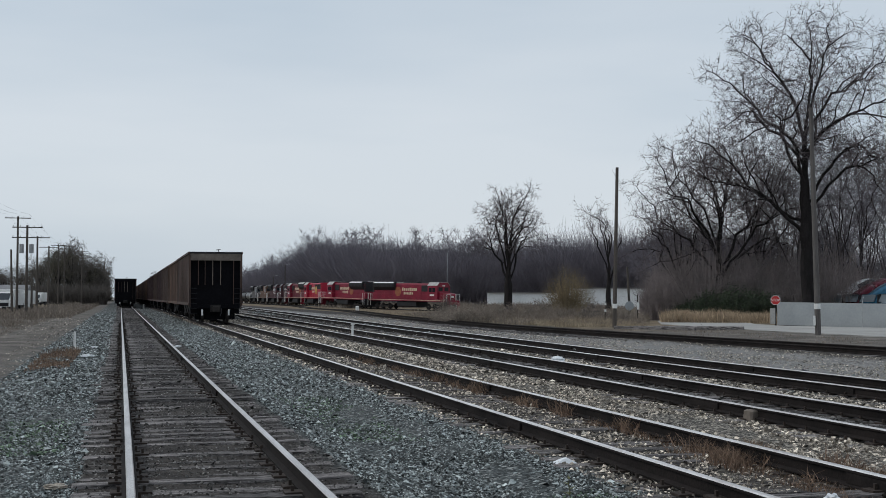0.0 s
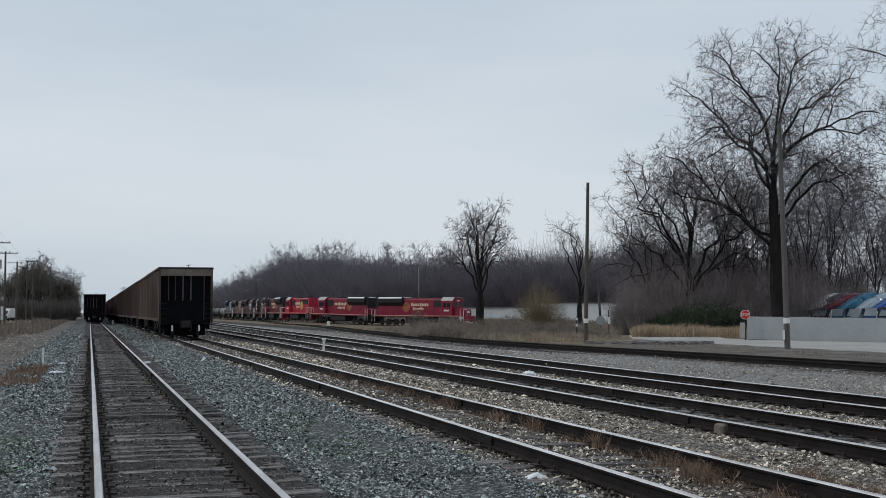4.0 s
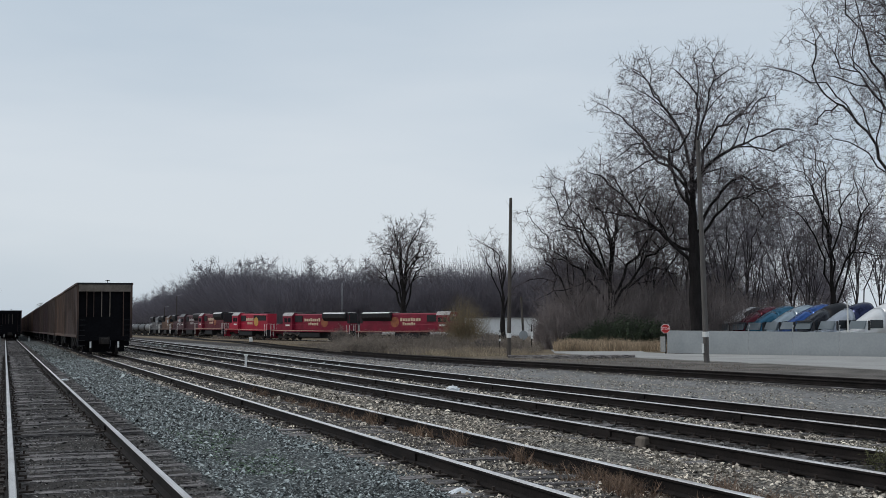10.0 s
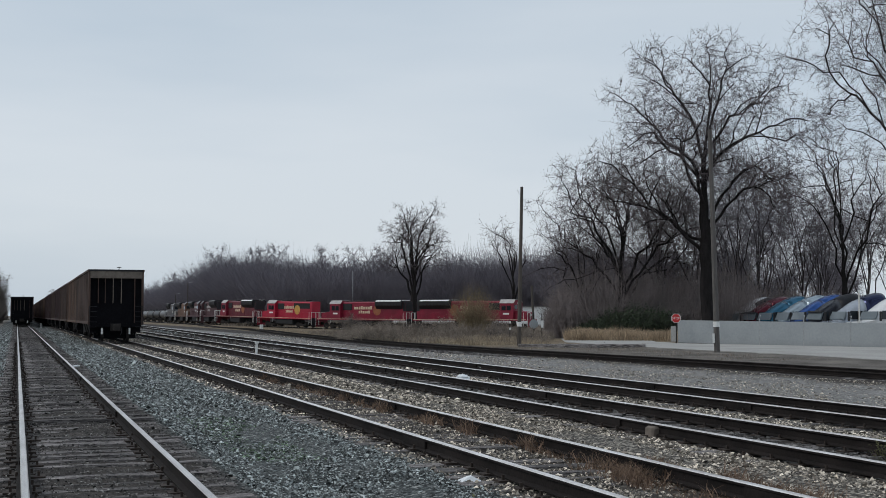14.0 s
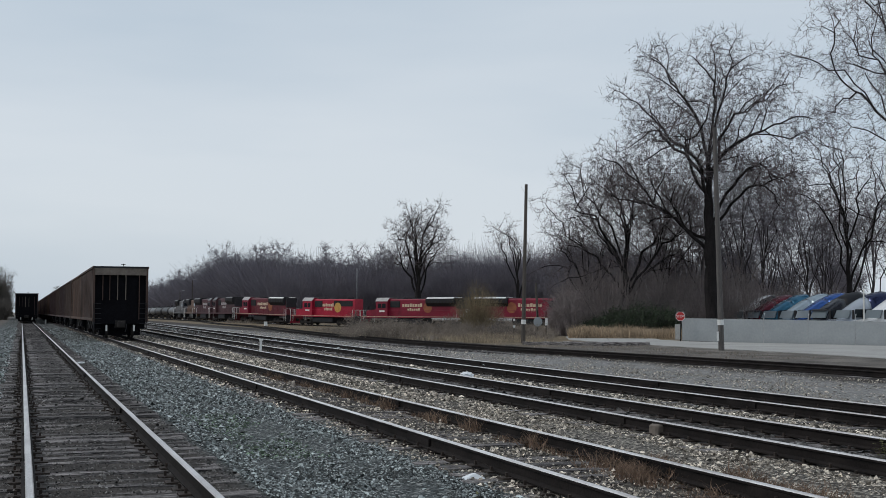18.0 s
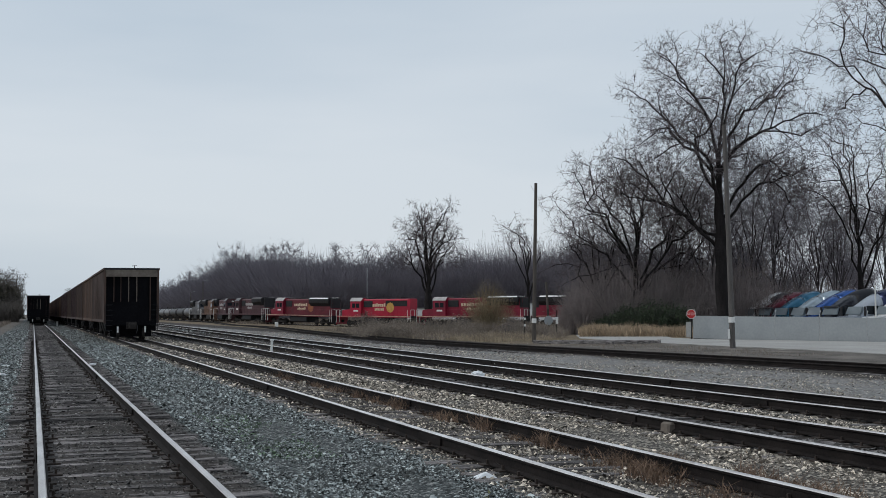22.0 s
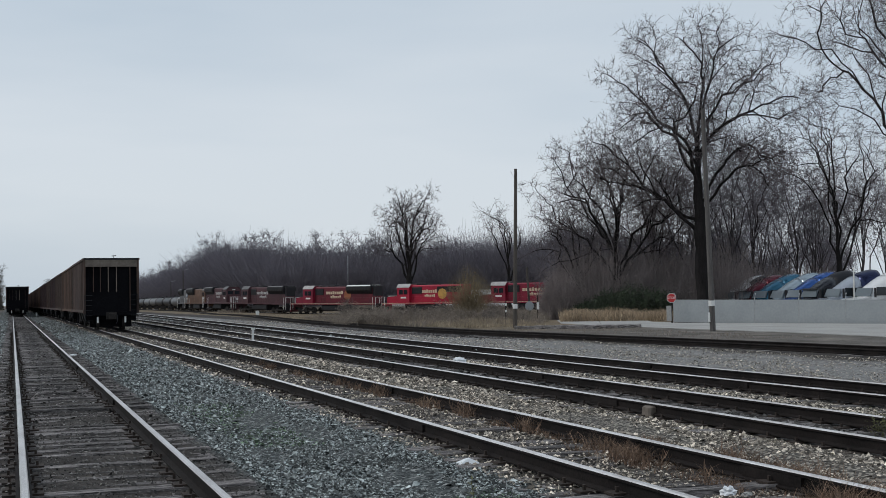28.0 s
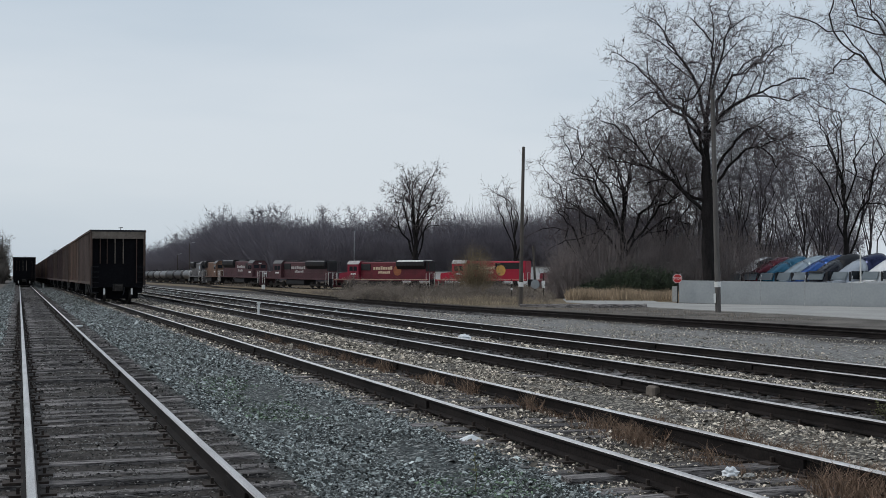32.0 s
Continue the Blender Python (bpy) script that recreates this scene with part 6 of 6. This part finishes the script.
def conifer(x, y, h, seed):
    r = random.Random(seed)
    t = thing("conifer", "dull brown-green conifer behind the lane", "tree", pose(x, y, -0.3), group="conifers behind the lane")
    s = Shape()
    s.tube([(0, 0, 0), (0, 0, h)], [0.2, 0.03], 7)
    part("trunk", s, M_BARK, t)
    v, f = [], []
    for k in range(1700):
        z = h * (0.12 + 0.88 * r.random() ** 1.3)
        rad = 0.26 * h * (1 - z / h) ** 0.8 * r.uniform(0.3, 1.05) + 0.1
        a = r.uniform(0, 6.28)
        c = Vector((math.cos(a) * rad, math.sin(a) * rad, z - rad * 0.2))
        u = Vector((math.cos(a), math.sin(a), -0.3)) * r.uniform(0.2, 0.45)
        w2 = Vector((-math.sin(a), math.cos(a), r.gauss(0, 0.4))) * 0.14
        o = len(v)
        v += [c - u, c + w2, c + u, c - w2]
        f.append((o, o + 1, o + 2, o + 3))
    tagged(part("crown", raw_mesh("crown", v, f, M_CONIFER), None, t), kind="stuff")


for k, (b, y, h) in enumerate(((-1.35, 318, 8.6), (-1.1, 330, 9.2), (-0.9, 322, 8.4), (-1.75, 322, 8.2), (-2.2, 334, 9.5), (-2.9, 335, 8.0), (-0.65, 340, 7.5))):
    conifer(math.tan(radians(b)) * y, y, h, 200 + k)


def van(x, y, turn):
    t = thing("white_box_truck", "white box truck parked beyond the lane", "truck", pose(x, y, land_at(x, y), 0, 0, turn), group="white trucks beyond the lane")
    s = Shape()
    s.box(-1.1, 1.1, -3.4, 1.0, 0.75, 2.6, 0.04)
    part("box", s, M_WHITE, t)
    s = Shape()
    s.rings([[(-1.0, 1.05, 0.6), (1.0, 1.05, 0.6), (1.0, 3.0, 0.6), (-1.0, 3.0, 0.6)], [(-1.0, 1.05, 1.5), (1.0, 1.05, 1.5), (1.0, 3.0, 1.35), (-1.0, 3.0, 1.35)], [(-0.88, 1.05, 2.3), (0.88, 1.05, 2.3), (0.88, 1.9, 2.2), (-0.88, 1.9, 2.2)]])
    part("cab", s, M_WHITE, t)
    s = Shape()
    s.rings([[(-0.85, 2.98, 1.4), (0.85, 2.98, 1.4), (0.85, 2.72, 1.4), (-0.85, 2.72, 1.4)], [(-0.8, 2.06, 2.16), (0.8, 2.06, 2.16), (0.8, 1.9, 2.16), (-0.8, 1.9, 2.16)]])
    part("windscreen", s, M_GLASS, t)
    s = Shape()
    s.box(-0.8, 0.8, 2.99, 3.05, 0.65, 1.05)
    part("grille", s, M_BLACK, t)
    for sx in (-1, 1):
        for yy in (2.2, -2.2):
            s = Shape()
            s.tube([(sx * 0.75, yy, 0.42), (sx * 1.05, yy, 0.42)], 0.42, 14)
            part("wheel", s, M_BLACK, t)


van(-12.9, 152, 172)
van(-13.4, 178, 168)
van(-16.3, 262, 172)
for k in range(4):
    van(-16.4 + k * 1.7, 326 + k * 2.0, 176)
wb = thing("low_warehouse", "low grey-roofed warehouse beyond the lane", "building", pose(-27.0, 212, -0.3))
s = Shape()
s.box(-14, 12.0, -4, 10, -0.2, 2.6)
part("wall", s, M_BUILDING, wb)
s = Shape()
s.rings([[(-14.4, -4.5, 2.6), (12.3, -4.5, 2.6), (12.3, 10.5, 2.6), (-14.4, 10.5, 2.6)], [(-14.4, 2.6, 3.8), (12.3, 2.6, 3.8), (12.3, 3.4, 3.8), (-14.4, 3.4, 3.8)]])
part("roof", s, M_ROOFGREY, wb)

# ---------------------------------------------------------------- small things on the ballast
def stake(x, y, h, w_, label, cap=True):
    t = thing("marker_stake", label, "stake", pose(x, y, land_at(x, y), random.uniform(-3, 3), random.uniform(-3, 3), 0))
    s = Shape()
    s.box(-w_, w_, -w_ * 0.7, w_ * 0.7, -0.2, h, w_ * 0.3)
    part("stem", s, M_WHITE, t)
    if cap:
        s = Shape()
        s.box(-w_ * 1.7, w_ * 1.7, -w_, w_, h - 0.02, h + 0.06, 0.01)
        part("cap", s, M_WHITE, t)


stake(9.2, 49.2, 0.62, 0.045, "pale marker stake standing in ballast")
stake(30.6, 160, 0.8, 0.22, "white marker post by the far rails", False)
stake(-1.36, 39.6, 0.66, 0.035, "thin pale stake beside the dirt lane", False)
stake(3.4, 190, 0.7, 0.12, "small white marker between the tracks", False)


def crumple(name, label, x, y, z, size, seed, material, flat=0.6):
    """A crumpled scrap of film or cloth."""
    r = random.Random(seed)
    bm = bmesh.new()
    bmesh.ops.create_icosphere(bm, subdivisions=3, radius=size / 2)
    for v in bm.verts:
        k = 1 + 0.55 * noise.noise(v.co * (5 / size) + Vector((seed, 0, 0))) + 0.3 * noise.noise(v.co * (13 / size))
        v.co = Vector((v.co.x * k * 1.3, v.co.y * k, max(v.co.z * k * flat, -size * 0.16)))
    me = bpy.data.meshes.new(name)
    bm.to_mesh(me)
    bm.free()
    me.materials.append(material)
    ob = new(name, me)
    ob.matrix_basis = pose(x, y, z + size * 0.14)
    tagged(ob, label, "litter")


crumple("plastic_bag", "crumpled white plastic bag on the rail ballast", 11.1, 30.1, -0.16, 0.26, 3, M_PLASTIC, 0.8)
crumple("plastic_bag", "small white plastic scrap by the rail", 8.89, 11.6, -0.16, 0.1, 5, M_PLASTIC)
crumple("cloth_rag", "dirty white rag among dry weeds", 5.70, 8.95, -0.15, 0.11, 7, M_PLASTIC, 1.0)
crumple("cloth_rag", "small dirty rag among dry weeds", 5.84, 8.88, -0.16, 0.07, 9, M_CONCRETE)
crumple("paper_scrap", "white paper scrap beside the rail tie", 1.9, 42.5, -0.18, 0.2, 11, M_PLASTIC, 0.3)
crumple("paper_scrap", "white paper scrap on the ballast shoulder", -0.9, 36.5, -0.2, 0.28, 12, M_PLASTIC, 0.3)
crumple("paper_scrap", "white paper scrap on the ballast shoulder", -0.85, 43.0, -0.2, 0.2, 13, M_PLASTIC, 0.3)
crumple("pale_rock", "large pale rock on the tie ends", -0.55, 11.6, -0.2, 0.15, 15, M_STONE_PALE, 0.4)
s = Shape()
s.rings([[(-0.24, -0.1, 0), (0.24, -0.14, 0), (0.26, 0.12, 0), (-0.2, 0.14, 0)], [(-0.22, -0.1, 0.012), (0.23, -0.13, 0.015), (0.24, 0.11, 0.02), (-0.18, 0.13, 0.012)], [(-0.02, -0.03, 0.1), (0.05, -0.03, 0.11), (0.06, 0.03, 0.11), (-0.01, 0.03, 0.1)]])
tagged(part("folded_sheet", s, M_PLASTIC, at=pose(4.5, 12.05, -0.22, 4, 0, 12) @ Matrix.Scale(0.72, 4)), "folded white sheet lying by the rail", "litter")
s = Shape()
s.box(-0.22, 0.22, -0.1, 0.1, 0, 0.16, 0.03)
tagged(part("timber_block", s, M_HOPTAN, at=pose(8.72, 15.5, -0.21, 0, 6, 10)), "short pale timber block against the rail", "block")

sp = thing("weed_sprout", "lone green weed sprout in the ballast", "plant", pose(3.62, 9.55, -0.26))
s = Shape()
s.tube([(0, 0, 0), (0.01, 0, 0.12), (-0.01, 0, 0.28)], [0.005, 0.004, 0.003], 5)
part("stem", s, M_SUMAC, sp)
r = random.Random(4)
for k in range(11):
    a, z = r.uniform(0, 6.28), r.uniform(0.14, 0.3)
    s = Shape()
    d = Vector((math.cos(a), math.sin(a), 0.3))
    n = Vector((-math.sin(a), math.cos(a), 0)) * 0.012
    p0 = Vector((0, 0, z))
    s.add([tuple(p0), tuple(p0 + d * 0.03 + n), tuple(p0 + d * 0.075), tuple(p0 + d * 0.03 - n)], [(0, 1, 2, 3)])
    part("leaf", s, M_SUMAC, sp)

# old timbers of a disused crossing beside the side track
xing = thing("crossing_timbers", "dark old crossing timbers beside the side track", "timbers", pose(27.6, 60.0, -0.2, 0, 0, -52))
for k in range(5):
    s = Shape()
    s.box(-2.4 + 0.3 * (k % 2), 2.4, -0.12, 0.12, 0, 0.17 - 0.02 * (k % 2), 0.02)
    part("timber", s, M_TIE, xing, at=pose(0.35 * k, 0.62 * k, 0, 0, 0, 4 * k))


# ---------------------------------------------------------------- ballast stones
def stones(name, label, x0, x1, y0, y1, per_m, size, material, seed, z=0.0, flat=True):
    """Loose angular stones, thinning with the way along the tracks."""
    g = np.random.default_rng(seed)
    n = int(per_m * (x1 - x0) * 10 * math.log(y1 / y0))
    y = y0 * (y1 / y0) ** g.random(n)
    x = x0 + (x1 - x0) * g.random(n)
    base = land(x, y) + z
    octa = np.array([(1, 0, 0), (0, 1, 0), (-1, 0, 0), (0, -1, 0), (0, 0, 1), (0, 0, -1)], float) * 0.62
    pts = octa[None] * (1 + g.normal(0, 0.12, (n, 6, 3))) + g.normal(0, 0.12, (n, 6, 3))
    sc = size * (0.55 + g.gamma(2.0, 0.28, n)) * (y / 10.0) ** 0.25
    pts *= sc[:, None, None] * np.stack([1 + 0.5 * g.random(n), 0.8 + 0.4 * g.random(n), 0.55 + 0.4 * g.random(n)], 1)[:, None]
    q = g.normal(size=(n, 4))
    if flat:
        q[:, 1:3] *= 0.22
    q /= np.linalg.norm(q, axis=1)[:, None]
    w, a, b, c = q.T
    R = np.stack([np.stack([1 - 2 * (b * b + c * c), 2 * (a * b - c * w), 2 * (a * c + b * w)], 1), np.stack([2 * (a * b + c * w), 1 - 2 * (a * a + c * c), 2 * (b * c - a * w)], 1), np.stack([2 * (a * c - b * w), 2 * (b * c + a * w), 1 - 2 * (a * a + b * b)], 1)], 1)
    pts = np.einsum("nij,nkj->nki", R, pts)
    pts += np.stack([x, y, base + sc * (0.45 * g.random(n) - 0.05)], 1)[:, None]
    tri = np.array([(0, 1, 4), (1, 2, 4), (2, 3, 4), (3, 0, 4), (1, 0, 5), (2, 1, 5), (3, 2, 5), (0, 3, 5)])
    if flat:
        tri = tri[:4]
    f = (np.arange(n)[:, None, None] * 6 + tri[None]).reshape(-1, 3)
    ob = new(name, raw_mesh(name, pts.reshape(-1, 3), f, material))
    tagged(ob, label, "ballast", kind="stuff")


STRIPS = (
    ("loose blue-grey crushed ballast between the tracks", 2.25, 4.5, 6.5, 3000, 0.0165, M_STONE, 0.0),
    ("loose blue-grey crushed ballast on the shoulder", -2.6, -0.35, 7, 2700, 0.016, M_STONE, 0.0),
    ("sparse stones between rails and old ties", -0.4, 2.2, 7, 330, 0.014, M_GRIT, 0.014),
    ("sparse dirty stones round buried ties", 4.4, 6.5, 7, 560, 0.019, M_STONE_PALE, 0.01),
    ("pale limestone ballast between the tracks", 6.6, 8.55, 7, 2100, 0.0215, M_STONE_PALE, 0.0),
    ("pale ballast inside the rails", 8.95, 10.0, 9, 260, 0.03, M_GRIT, 0.0),
    ("grey ballast between the far tracks", 10.45, 12.1, 12, 1200, 0.023, M_STONE_PALE, 0.0),
    ("grey ballast inside the far rails", 12.55, 13.6, 14, 200, 0.032, M_GRIT, 0.0),
    ("grey ballast beside the far rails", 14.0, 15.4, 14, 450, 0.034, M_STONE, 0.0),
)
for k, (label, x0, x1, y0, per, size, material, up) in enumerate(STRIPS):
    stones("ballast", label, x0, x1, y0, 22, per, size, material, 301 + k, up)
    stones("ballast", label, x0, x1, 22, 140, per * 0.55, size * 1.25, material, 331 + k, up)
for k, (x0, x1, y0, y1) in enumerate(((2.7, 3.7, 15.0, 22.0), (3.3, 4.2, 9.0, 10.4), (-1.5, -0.6, 14.0, 18.0), (-1.9, -1.2, 10.5, 12.5))):
    stones("ballast", "green moss-tinted stones among the grey ballast", x0, x1, y0, y1, 420, 0.017, M_MOSS, 360 + k, 0.008)
stones("gravel", "pale gravel along the yard lane", 15.3, 21.2, 17, 120, 420, 0.0145, M_STONE_PALE, 309)
stones("gravel", "brown pebbles scattered on the dirt lane", -7.5, -2.2, 7, 110, 45, 0.022, M_STONE_PALE, 310)


motions()
